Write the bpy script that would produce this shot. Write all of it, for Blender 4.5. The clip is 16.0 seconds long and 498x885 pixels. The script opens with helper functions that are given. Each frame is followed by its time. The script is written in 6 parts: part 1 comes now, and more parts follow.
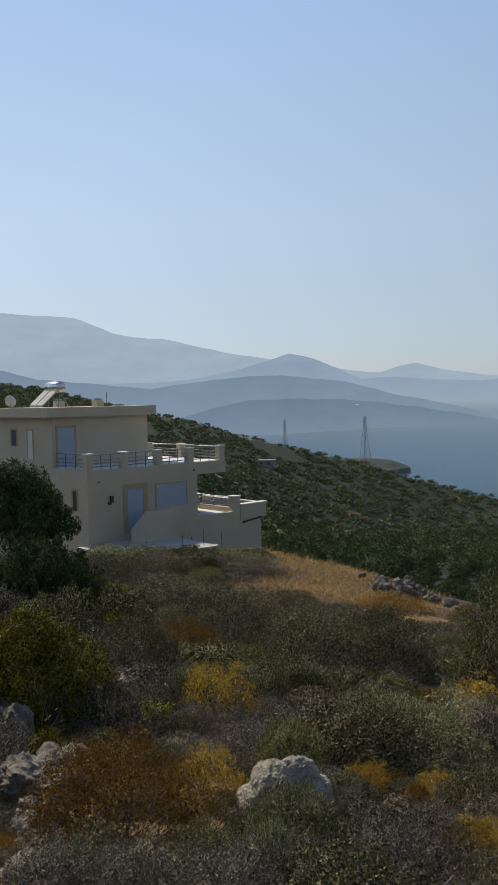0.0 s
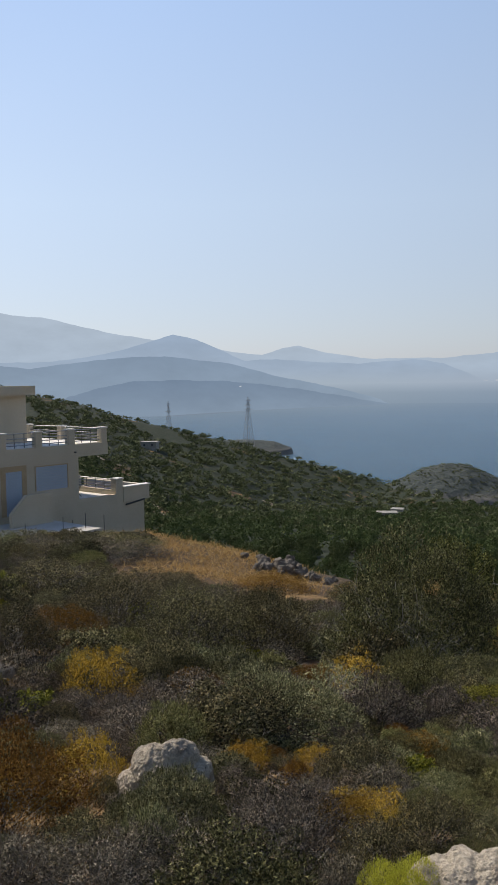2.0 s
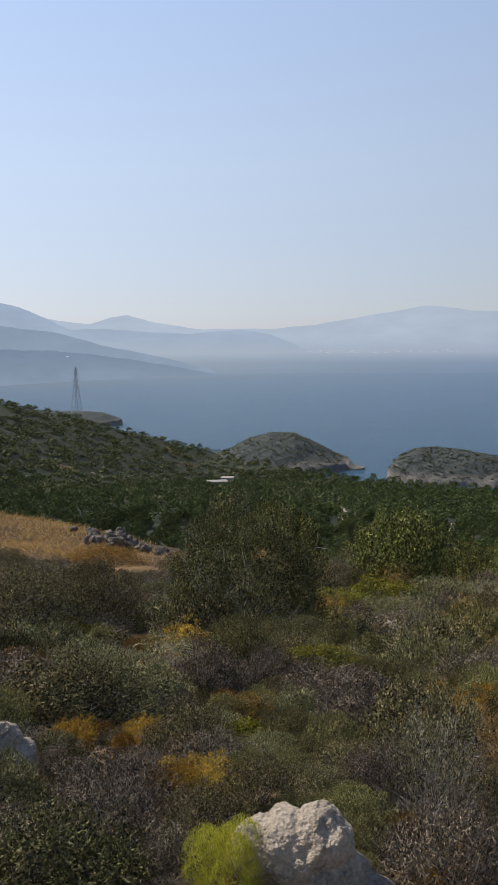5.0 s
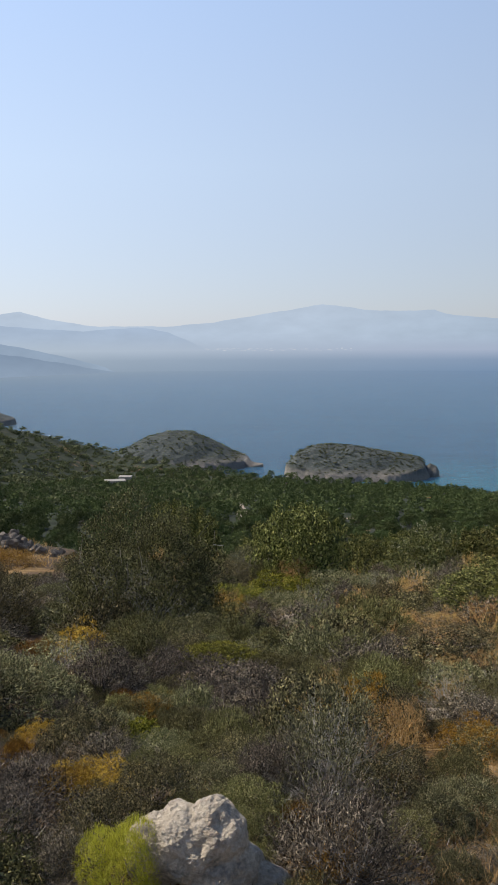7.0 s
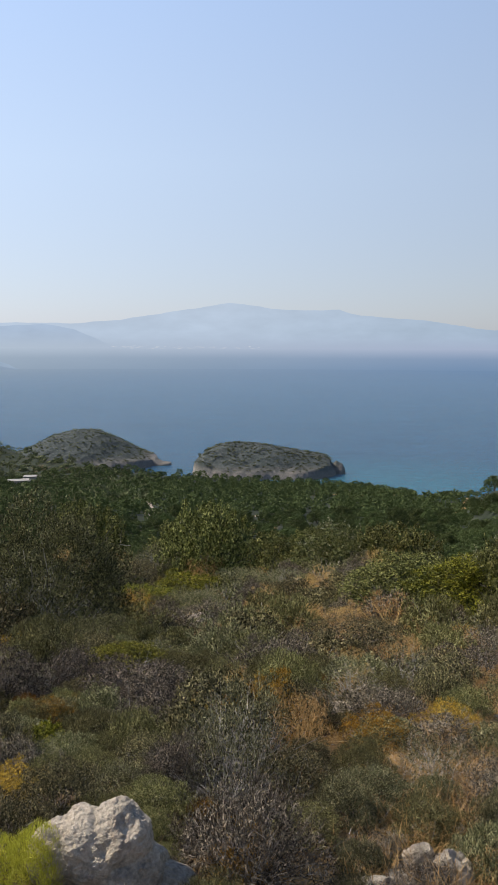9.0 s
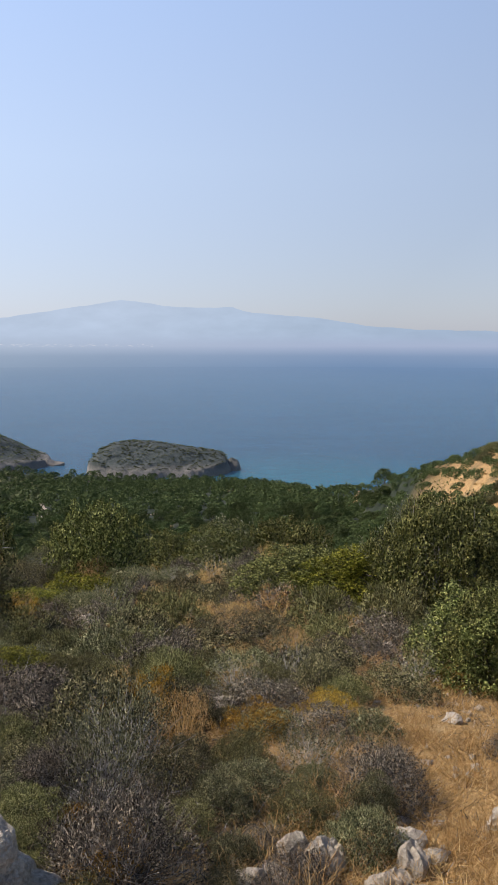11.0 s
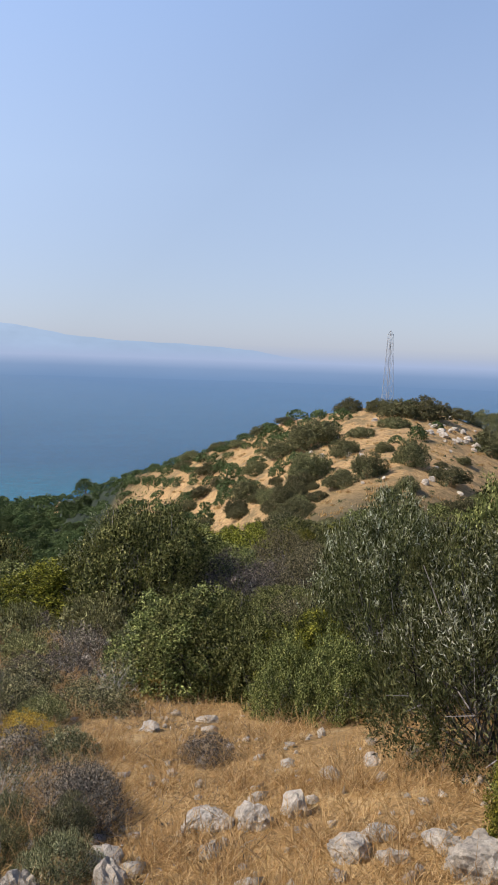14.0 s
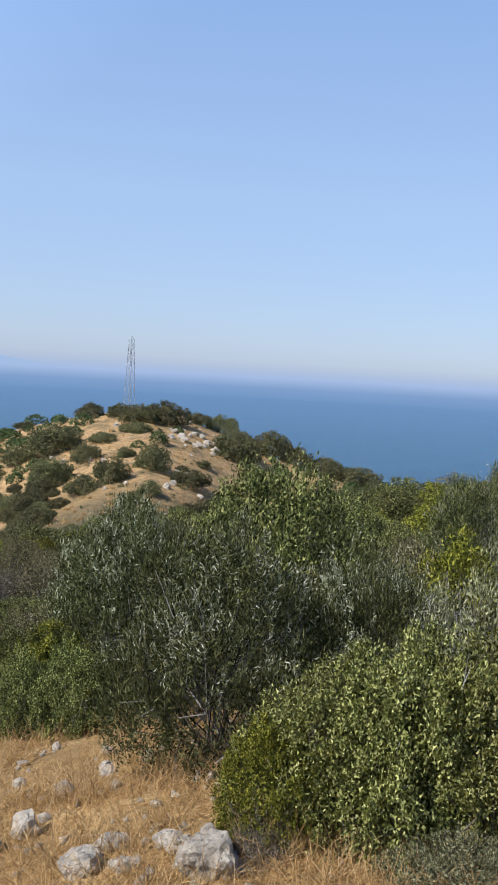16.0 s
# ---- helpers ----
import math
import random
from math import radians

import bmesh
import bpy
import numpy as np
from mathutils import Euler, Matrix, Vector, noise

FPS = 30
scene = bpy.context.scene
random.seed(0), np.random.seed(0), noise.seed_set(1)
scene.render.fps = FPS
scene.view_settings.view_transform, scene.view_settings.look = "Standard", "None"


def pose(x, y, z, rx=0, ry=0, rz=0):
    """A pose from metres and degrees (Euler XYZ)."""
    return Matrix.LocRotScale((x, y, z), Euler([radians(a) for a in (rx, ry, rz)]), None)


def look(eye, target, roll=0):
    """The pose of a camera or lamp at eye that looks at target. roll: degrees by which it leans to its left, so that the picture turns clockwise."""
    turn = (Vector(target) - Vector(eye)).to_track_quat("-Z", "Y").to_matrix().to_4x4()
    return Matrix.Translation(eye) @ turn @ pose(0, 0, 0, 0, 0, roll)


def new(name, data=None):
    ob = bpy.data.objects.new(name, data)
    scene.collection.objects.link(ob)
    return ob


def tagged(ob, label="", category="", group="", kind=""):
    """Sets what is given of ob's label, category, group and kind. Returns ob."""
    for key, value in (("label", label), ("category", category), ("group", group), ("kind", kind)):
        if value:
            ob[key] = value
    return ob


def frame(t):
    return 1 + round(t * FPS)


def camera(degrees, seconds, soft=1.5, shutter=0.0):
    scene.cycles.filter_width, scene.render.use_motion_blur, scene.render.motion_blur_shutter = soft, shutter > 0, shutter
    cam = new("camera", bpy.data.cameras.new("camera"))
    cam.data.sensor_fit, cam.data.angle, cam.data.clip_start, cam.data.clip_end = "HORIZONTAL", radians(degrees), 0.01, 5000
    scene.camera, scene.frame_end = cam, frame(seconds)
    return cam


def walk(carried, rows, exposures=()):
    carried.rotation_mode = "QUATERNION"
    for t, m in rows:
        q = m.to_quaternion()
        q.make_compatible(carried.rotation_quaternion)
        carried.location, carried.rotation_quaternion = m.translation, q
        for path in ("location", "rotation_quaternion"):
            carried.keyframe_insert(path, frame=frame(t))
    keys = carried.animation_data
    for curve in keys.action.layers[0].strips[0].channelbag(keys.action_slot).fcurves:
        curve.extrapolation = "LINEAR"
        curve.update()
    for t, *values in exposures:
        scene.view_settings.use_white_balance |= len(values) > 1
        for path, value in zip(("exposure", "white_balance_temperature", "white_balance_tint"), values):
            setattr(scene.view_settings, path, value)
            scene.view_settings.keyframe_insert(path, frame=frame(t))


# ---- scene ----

# ---- camera and walk: a slow pan by hand from one spot on the hillside ----
EYE = 1.6
cam = camera(33.0, 16.0, 0.9)
# seconds, heading to the left of +y, tilt, roll (degrees), small shifts of the eye (metres)
ROWS = [
    (0, 30.839, -2.924, -1.188, -0.135, -0.081, -0.005),
    (0.5, 28.985, -3.376, -0.999, -0.139, -0.059, -0.008),
    (1, 26.220, -3.995, -0.879, -0.139, -0.040, -0.006),
    (1.5, 23.987, -4.194, -0.737, -0.134, -0.047, 0.004),
    (2, 22.933, -4.311, -0.726, -0.130, -0.045, 0.003),
    (2.5, 21.145, -4.700, -0.613, -0.131, -0.023, -0.009),
    (3, 18.865, -5.458, -0.522, -0.123, -0.015, -0.008),
    (3.5, 17.470, -5.932, -0.678, -0.121, -0.000, -0.013),
    (4, 15.530, -6.160, -0.621, -0.117, 0.008, -0.011),
    (4.5, 13.649, -6.304, -0.435, -0.112, 0.017, -0.005),
    (5, 11.386, -6.435, -0.407, -0.103, 0.025, -0.004),
    (5.2, 10.435, -6.466, -0.592, -0.090, 0.031, -0.003),
    (7.3, 3.536, -6.616, -0.140, -0.059, 0.002, -0.001),
    (7.5, 2.909, -6.619, -0.091, -0.057, -0.001, -0.001),
    (8, 1.377, -6.669, 0.046, -0.055, -0.010, 0.005),
    (8.5, 0.003, -6.688, 0.047, -0.045, -0.018, 0.013),
    (9, -1.862, -6.736, 0.268, -0.039, -0.017, 0.012),
    (9.5, -3.104, -6.764, 0.187, -0.028, -0.019, 0.013),
    (10, -6.493, -6.810, 0.047, 0.029, 0.003, 0.003),
    (10.2, -7.597, -6.818, 0.098, 0.050, 0.010, -0.005),
    (12.3, -10.633, -7.141, -0.081, 0.158, 0.018, -0.017),
    (12.5, -12.783, -7.206, 0.108, 0.156, 0.019, -0.006),
    (13, -19.545, -6.886, 1.006, 0.145, 0.050, -0.013),
    (13.5, -24.807, -6.351, 1.449, 0.156, 0.059, -0.007),
    (14, -29.312, -5.885, 1.959, 0.173, 0.050, -0.002),
    (14.5, -34.113, -5.476, 2.598, 0.191, 0.043, 0.009),
    (15, -40.586, -5.089, 3.302, 0.206, 0.013, 0.022),
    (15.5, -44.209, -4.919, 3.235, 0.216, -0.002, 0.028),
    (16, -46.764, -4.793, 3.068, 0.224, -0.008, 0.026),
]
walk(cam, [(t, pose(x, y, z + EYE, 90 + p, 0, h) @ pose(0, 0, 0, 0, 0, r)) for t, h, p, r, x, y, z in ROWS],
     exposures=[(0, -0.25, 6800, 9), (1.5, -0.11, 6950, 13), (3.5, 0.03, 6900, 11), (5, 0.02, 6950, 15), (8, 0.22, 6850, 13), (10, 0.2, 6800, 15), (12.5, 0.3, 6500, 17), (14.5, 0.3, 6200, 15), (16, 0.36, 5850, 12)])

# ---- sky and sun ----
SUN_AZ, SUN_EL = 74.0, 46.0      # to the left of +y, above the horizon
world = bpy.data.worlds.new("sky")
scene.world = world
world.use_nodes = True
wn = world.node_tree.nodes
sky = wn.new("ShaderNodeTexSky")
sky.sky_type = "NISHITA"
sky.sun_disc = False
sky.sun_elevation = radians(SUN_EL)
sky.sun_rotation = radians(-SUN_AZ)
sky.altitude = 130
sky.air_density, sky.dust_density, sky.ozone_density = 1.0, 0.8, 3.0
wn["Background"].inputs["Strength"].default_value = 0.13
# summer haze veils the clear sky: pale at the horizon, bluer overhead
veil = wn.new("ShaderNodeMix")
veil.data_type = "RGBA"
veil.inputs[0].default_value = 0.70
coord = wn.new("ShaderNodeTexCoord")
up = wn.new("ShaderNodeSeparateXYZ")
world.node_tree.links.new(coord.outputs["Generated"], up.inputs[0])
hue = wn.new("ShaderNodeValToRGB")
hue.color_ramp.elements.new(0.2)
hue.color_ramp.elements.new(0.45)
hue.color_ramp.elements.new(0.75)
for e, (p, c) in zip(hue.color_ramp.elements, [(0.0, (0.56, 0.65, 0.81)), (0.2, (0.56, 0.715, 0.93)), (0.45, (0.40, 0.60, 0.95)), (0.70, (0.11, 0.21, 0.46)), (1.0, (0.05, 0.11, 0.28))]):
    e.position, e.color = p, (*c, 1)
gain = wn.new("ShaderNodeVectorMath")
gain.operation = "SCALE"
facing = wn.new("ShaderNodeVectorMath")
facing.operation = "DOT_PRODUCT"
facing.inputs[1].default_value = (-math.sin(radians(SUN_AZ)) * math.cos(radians(SUN_EL)), math.cos(radians(SUN_AZ)) * math.cos(radians(SUN_EL)), math.sin(radians(SUN_EL)))
glare = wn.new("ShaderNodeMapRange")
for _k, _v in (("From Min", 0.0), ("From Max", 0.75), ("To Min", 4.9), ("To Max", 9.0)):
    glare.inputs[_k].default_value = _v
world.node_tree.links.new(coord.outputs["Generated"], facing.inputs[0])
world.node_tree.links.new(facing.outputs["Value"], glare.inputs["Value"])
world.node_tree.links.new(glare.outputs[0], gain.inputs["Scale"])
world.node_tree.links.new(up.outputs["Z"], hue.inputs[0])
world.node_tree.links.new(hue.outputs[0], gain.inputs[0])
world.node_tree.links.new(gain.outputs[0], veil.inputs[7])
world.node_tree.links.new(sky.outputs[0], veil.inputs[6])
world.node_tree.links.new(veil.outputs[2], wn["Background"].inputs[0])
sun = new("sun", bpy.data.lights.new("sun", "SUN"))
sun.data.energy, sun.data.angle, sun.data.color = 5.0, radians(0.6), (1.0, 0.93, 0.82)
_a, _e = radians(SUN_AZ), radians(SUN_EL)
sun.matrix_world = look((-math.sin(_a) * math.cos(_e) * 50, math.cos(_a) * math.cos(_e) * 50, math.sin(_e) * 50), (0, 0, 0))

# ---- materials ----
HAZE_GLOW = 0.87      # emission strength of the haze painted on far surfaces
def material(name):
    m = bpy.data.materials.new(name)
    m.use_nodes = True
    nt = m.node_tree
    return m, nt, nt.nodes["Principled BSDF"]


def node(nt, kind, **values):
    n = nt.nodes.new(kind)
    for key, value in values.items():
        n.inputs[key.replace("_", " ")].default_value = value
    return n


def ramp(nt, fac, stops):
    n = nt.nodes.new("ShaderNodeValToRGB")
    while len(n.color_ramp.elements) < len(stops):
        n.color_ramp.elements.new(0.5)
    for e, (p, c) in zip(n.color_ramp.elements, stops):
        e.position, e.color = p, (*c, 1)
    nt.links.new(fac, n.inputs[0])
    return n.outputs[0]


def noise_at(nt, scale, detail=4.0, rough=0.55, stretch=None):
    """Noise in world metres."""
    geo = nt.nodes.new("ShaderNodeNewGeometry")
    n = node(nt, "ShaderNodeTexNoise", Scale=scale, Detail=detail, Roughness=rough)
    src = geo.outputs["Position"]
    if stretch:
        mp = nt.nodes.new("ShaderNodeMapping")
        mp.inputs["Scale"].default_value = stretch
        nt.links.new(src, mp.inputs["Vector"])
        src = mp.outputs[0]
    nt.links.new(src, n.inputs["Vector"])
    return n.outputs["Fac"]


def mix(nt, fac, a, b, blend="MIX"):
    n = nt.nodes.new("ShaderNodeMix")
    n.data_type, n.blend_type = "RGBA", blend
    for sock, v in ((n.inputs[0], fac), (n.inputs[6], a), (n.inputs[7], b)):
        if hasattr(v, "is_linked"):
            nt.links.new(v, sock)
        elif isinstance(v, (int, float)):
            sock.default_value = v
        else:
            sock.default_value = (*v, 1)
    return n.outputs[2]


def bump(nt, bsdf, height, strength, distance):
    n = node(nt, "ShaderNodeBump", Strength=strength, Distance=distance)
    nt.links.new(height, n.inputs["Height"])
    nt.links.new(n.outputs[0], bsdf.inputs["Normal"])


def leaf_material(name, dark, mid, light, rough=0.5, through_light=0.25):
    """Leaves: each leaf differs a little, each plant differs a little more."""
    m, nt, b = material(name)
    geo = nt.nodes.new("ShaderNodeNewGeometry")
    info = nt.nodes.new("ShaderNodeObjectInfo")
    col = ramp(nt, geo.outputs["Random Per Island"], [(0.0, dark), (0.58, mid), (1.0, light)])
    hsv = nt.nodes.new("ShaderNodeHueSaturation")
    mr = node(nt, "ShaderNodeMapRange", To_Min=0.68, To_Max=1.24)
    nt.links.new(info.outputs["Random"], mr.inputs["Value"])
    nt.links.new(mr.outputs[0], hsv.inputs["Value"])
    mh = node(nt, "ShaderNodeMapRange", To_Min=0.487, To_Max=0.513)
    nt.links.new(info.outputs["Random"], mh.inputs["Value"])
    nt.links.new(mh.outputs[0], hsv.inputs["Hue"])
    nt.links.new(col, hsv.inputs["Color"])
    nt.links.new(hsv.outputs[0], b.inputs["Base Color"])
    b.inputs["Roughness"].default_value = rough
    b.inputs["Specular IOR Level"].default_value = 0.08
    tr = nt.nodes.new("ShaderNodeBsdfTranslucent")
    nt.links.new(hsv.outputs[0], tr.inputs[0])
    mx = nt.nodes.new("ShaderNodeMixShader")
    mx.inputs[0].default_value = through_light
    nt.links.new(b.outputs[0], mx.inputs[1])
    nt.links.new(tr.outputs[0], mx.inputs[2])
    nt.links.new(mx.outputs[0], nt.nodes["Material Output"].inputs[0])
    return m


def rough_material(name, stops, scale, fine=None, rough=0.9, relief=0.5, depth=0.02, stretch=None):
    m, nt, b = material(name)
    big = noise_at(nt, scale, 5, 0.6, stretch)
    small = noise_at(nt, fine or scale * 9, 3, 0.6)
    col = ramp(nt, big, stops)
    shade = ramp(nt, small, [(0.3, (0.62, 0.62, 0.62)), (0.7, (1.15, 1.15, 1.15))])
    nt.links.new(mix(nt, 1.0, col, shade, "MULTIPLY"), b.inputs["Base Color"])
    b.inputs["Roughness"].default_value = rough
    bump(nt, b, small, relief, depth)
    return m


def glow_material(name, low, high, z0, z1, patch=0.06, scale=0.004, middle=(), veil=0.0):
    """Far surfaces seen through haze: the haze is painted as emission, by height."""
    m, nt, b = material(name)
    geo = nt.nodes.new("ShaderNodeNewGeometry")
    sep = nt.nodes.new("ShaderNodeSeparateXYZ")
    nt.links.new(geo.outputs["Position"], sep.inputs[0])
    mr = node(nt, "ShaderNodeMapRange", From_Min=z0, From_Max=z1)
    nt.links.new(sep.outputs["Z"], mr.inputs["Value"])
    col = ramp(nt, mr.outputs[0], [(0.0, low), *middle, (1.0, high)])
    if veil:   # painted haze is paler towards the sun
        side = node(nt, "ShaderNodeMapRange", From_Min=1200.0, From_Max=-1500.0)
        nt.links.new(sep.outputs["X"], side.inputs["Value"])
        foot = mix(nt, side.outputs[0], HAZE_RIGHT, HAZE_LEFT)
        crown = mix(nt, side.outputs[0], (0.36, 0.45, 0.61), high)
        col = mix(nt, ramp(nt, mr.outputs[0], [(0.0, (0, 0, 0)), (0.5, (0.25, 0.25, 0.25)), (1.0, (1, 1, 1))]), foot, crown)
    else:      # painted haze is dimmer away from the sun
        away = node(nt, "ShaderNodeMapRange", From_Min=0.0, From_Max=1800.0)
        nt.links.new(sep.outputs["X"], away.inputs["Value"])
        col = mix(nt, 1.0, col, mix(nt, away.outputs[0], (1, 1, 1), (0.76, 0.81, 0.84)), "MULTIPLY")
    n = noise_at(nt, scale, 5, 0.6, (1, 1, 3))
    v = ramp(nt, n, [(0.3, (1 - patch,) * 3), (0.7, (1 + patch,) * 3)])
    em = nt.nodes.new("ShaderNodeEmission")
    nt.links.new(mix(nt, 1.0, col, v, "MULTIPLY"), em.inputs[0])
    em.inputs["Strength"].default_value = HAZE_GLOW
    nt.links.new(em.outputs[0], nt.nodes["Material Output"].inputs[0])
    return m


# dry hillside: straw and reddish earth near by and on the dry hilltop, low scrub over the slopes beyond
def ground_material():
    m, nt, b = material("dry_hillside")
    big = noise_at(nt, 0.35, 5, 0.6)
    mid = noise_at(nt, 2.6, 5, 0.65)
    fine = noise_at(nt, 30, 4, 0.7)
    straw = ramp(nt, mid, [(0.3, (0.28, 0.165, 0.062)), (0.55, (0.50, 0.315, 0.125)), (0.75, (0.60, 0.44, 0.22))])
    earth = ramp(nt, mid, [(0.3, (0.05, 0.039, 0.027)), (0.7, (0.15, 0.10, 0.058))])
    # mostly bare earth under the brush, straw on the open slope to the east
    geo = nt.nodes.new("ShaderNodeNewGeometry")
    sep = nt.nodes.new("ShaderNodeSeparateXYZ")
    nt.links.new(geo.outputs["Position"], sep.inputs[0])
    east = node(nt, "ShaderNodeMapRange", From_Min=0.2, From_Max=1.6, To_Min=1.0, To_Max=0.35)
    nt.links.new(sep.outputs["X"], east.inputs["Value"])
    bald = mix(nt, 1.0, ramp(nt, big, [(0.30, (0.25, 0.25, 0.25)), (0.5, (1, 1, 1))]), east.outputs[0], "MULTIPLY")
    dry = mix(nt, bald, straw, earth)
    # far scrub, its colour greyed to stand in for haze
    low = ramp(nt, noise_at(nt, 0.25, 6, 0.7), [(0.35, (0.020, 0.029, 0.018)), (0.55, (0.037, 0.046, 0.030)), (0.7, (0.068, 0.068, 0.047))])
    geo = nt.nodes.new("ShaderNodeNewGeometry")

    def reach(centre, r0, r1):
        vd = nt.nodes.new("ShaderNodeVectorMath")
        vd.operation = "DISTANCE"
        vd.inputs[1].default_value = centre
        nt.links.new(geo.outputs["Position"], vd.inputs[0])
        mr = node(nt, "ShaderNodeMapRange", From_Min=r0, From_Max=r1, To_Min=1.0, To_Max=0.0)
        nt.links.new(vd.outputs["Value"], mr.inputs["Value"])
        return mr.outputs[0]
    hill = reach((77, 90, -6), 41, 58)
    pale = ramp(nt, mid, [(0.3, (0.20, 0.125, 0.055)), (0.55, (0.42, 0.27, 0.12)), (0.75, (0.54, 0.37, 0.185))])
    pale = mix(nt, ramp(nt, big, [(0.5, (0, 0, 0)), (0.62, (0.7, 0.7, 0.7))]), pale, (0.13, 0.105, 0.055))
    dry = mix(nt, hill, dry, pale)
    keep = mix(nt, 1.0, reach((0, 0, 0), 34, 46), hill, "LIGHTEN")
    bare = ramp(nt, noise_at(nt, 0.022, 5, 0.65), [(0.585, (0, 0, 0)), (0.62, (1, 1, 1))])
    keep = mix(nt, 1.0, keep, bare, "LIGHTEN")
    col = mix(nt, keep, low, dry)
    shade = ramp(nt, fine, [(0.3, (0.5, 0.5, 0.5)), (0.7, (1.3, 1.3, 1.3))])
    nt.links.new(mix(nt, 1.0, col, shade, "MULTIPLY"), b.inputs["Base Color"])
    b.inputs["Roughness"].default_value = 0.95
    b.inputs["Specular IOR Level"].default_value = 0.1
    bump(nt, b, fine, 0.8, 0.03)
    return m


def sea_material(name="sea_water", haze=False):
    m, nt, b = material(name)
    far = noise_at(nt, 0.006, 4, 0.6, (1, 3, 1))
    col = ramp(nt, far, [(0.35, (0.013, 0.07, 0.128)), (0.65, (0.018, 0.086, 0.156))])
    # paler water over sand by the islet
    geo = nt.nodes.new("ShaderNodeNewGeometry")
    vd = nt.nodes.new("ShaderNodeVectorMath")
    vd.operation = "DISTANCE"
    vd.inputs[1].default_value = (150, 730, -128.4)
    nt.links.new(geo.outputs["Position"], vd.inputs[0])
    shoal = node(nt, "ShaderNodeMapRange", From_Min=60, From_Max=260, To_Min=0.6, To_Max=0.0)
    nt.links.new(vd.outputs["Value"], shoal.inputs["Value"])
    col = mix(nt, shoal.outputs[0], col, (0.025, 0.165, 0.22))
    chop = noise_at(nt, 0.06, 7, 0.75, (0.7, 2.2, 1))
    col = mix(nt, 1.0, col, ramp(nt, noise_at(nt, 0.07, 6, 0.75, (0.7, 2.6, 1)), [(0.35, (0.62, 0.66, 0.7)), (0.65, (1.45, 1.4, 1.35))]), "MULTIPLY")
    foam = noise_at(nt, 0.12, 6, 0.85, (0.6, 1.6, 1))
    fm = ramp(nt, foam, [(0.655, (0, 0, 0)), (0.70, (0.7, 0.7, 0.7))])
    nt.links.new(mix(nt, fm, col, (0.7, 0.74, 0.76)), b.inputs["Base Color"])
    b.inputs["Roughness"].default_value = 0.22
    b.inputs["IOR"].default_value = 1.33
    b.inputs["Specular IOR Level"].default_value = 0.2
    bump(nt, b, chop, 1.0, 6.0)
    if haze:   # haze painted as emission, growing with distance, paler towards the sun
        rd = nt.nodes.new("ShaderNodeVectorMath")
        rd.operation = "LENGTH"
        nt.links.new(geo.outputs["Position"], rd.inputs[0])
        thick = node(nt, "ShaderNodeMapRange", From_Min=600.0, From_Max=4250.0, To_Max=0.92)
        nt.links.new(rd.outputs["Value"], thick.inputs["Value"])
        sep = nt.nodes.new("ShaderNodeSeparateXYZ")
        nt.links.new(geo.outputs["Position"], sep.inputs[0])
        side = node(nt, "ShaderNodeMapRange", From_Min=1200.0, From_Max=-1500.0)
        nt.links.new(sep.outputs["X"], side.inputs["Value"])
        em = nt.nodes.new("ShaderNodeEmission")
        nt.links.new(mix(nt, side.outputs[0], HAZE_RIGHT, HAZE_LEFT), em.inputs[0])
        em.inputs["Strength"].default_value = HAZE_GLOW
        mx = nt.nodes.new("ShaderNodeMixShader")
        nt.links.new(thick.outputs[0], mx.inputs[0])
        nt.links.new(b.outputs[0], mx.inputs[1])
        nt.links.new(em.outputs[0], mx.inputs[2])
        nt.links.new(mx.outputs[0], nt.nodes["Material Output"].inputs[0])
    return m


def cliff_material():
    """Scrub above, bare pale rock in the wave-washed cliffs below."""
    m, nt, b = material("scrubby_cliff")
    big = noise_at(nt, 0.30, 6, 0.7)
    fine = noise_at(nt, 1.2, 4, 0.7)
    # scrub colours turned blue-grey: haze over the islet put into base colour
    top = ramp(nt, big, [(0.38, (0.026, 0.037, 0.036)), (0.5, (0.042, 0.055, 0.051)), (0.58, (0.060, 0.071, 0.064)), (0.70, (0.10, 0.104, 0.092))])
    rock = ramp(nt, fine, [(0.3, (0.10, 0.095, 0.085)), (0.6, (0.22, 0.20, 0.17))])
    geo = nt.nodes.new("ShaderNodeNewGeometry")
    sep = nt.nodes.new("ShaderNodeSeparateXYZ")
    nt.links.new(geo.outputs["Position"], sep.inputs[0])
    add = nt.nodes.new("ShaderNodeMath")
    add.operation = "MULTIPLY_ADD"
    add.inputs[1].default_value = 16.0
    nt.links.new(big, add.inputs[0])
    nt.links.new(sep.outputs["Z"], add.inputs[2])
    mr = node(nt, "ShaderNodeMapRange", From_Min=EYE - 130 + 13, From_Max=EYE - 130 + 20)
    nt.links.new(add.outputs[0], mr.inputs["Value"])
    nt.links.new(mix(nt, mr.outputs[0], rock, top), b.inputs["Base Color"])
    b.inputs["Roughness"].default_value = 0.95
    bump(nt, b, fine, 0.7, 1.2)
    return m


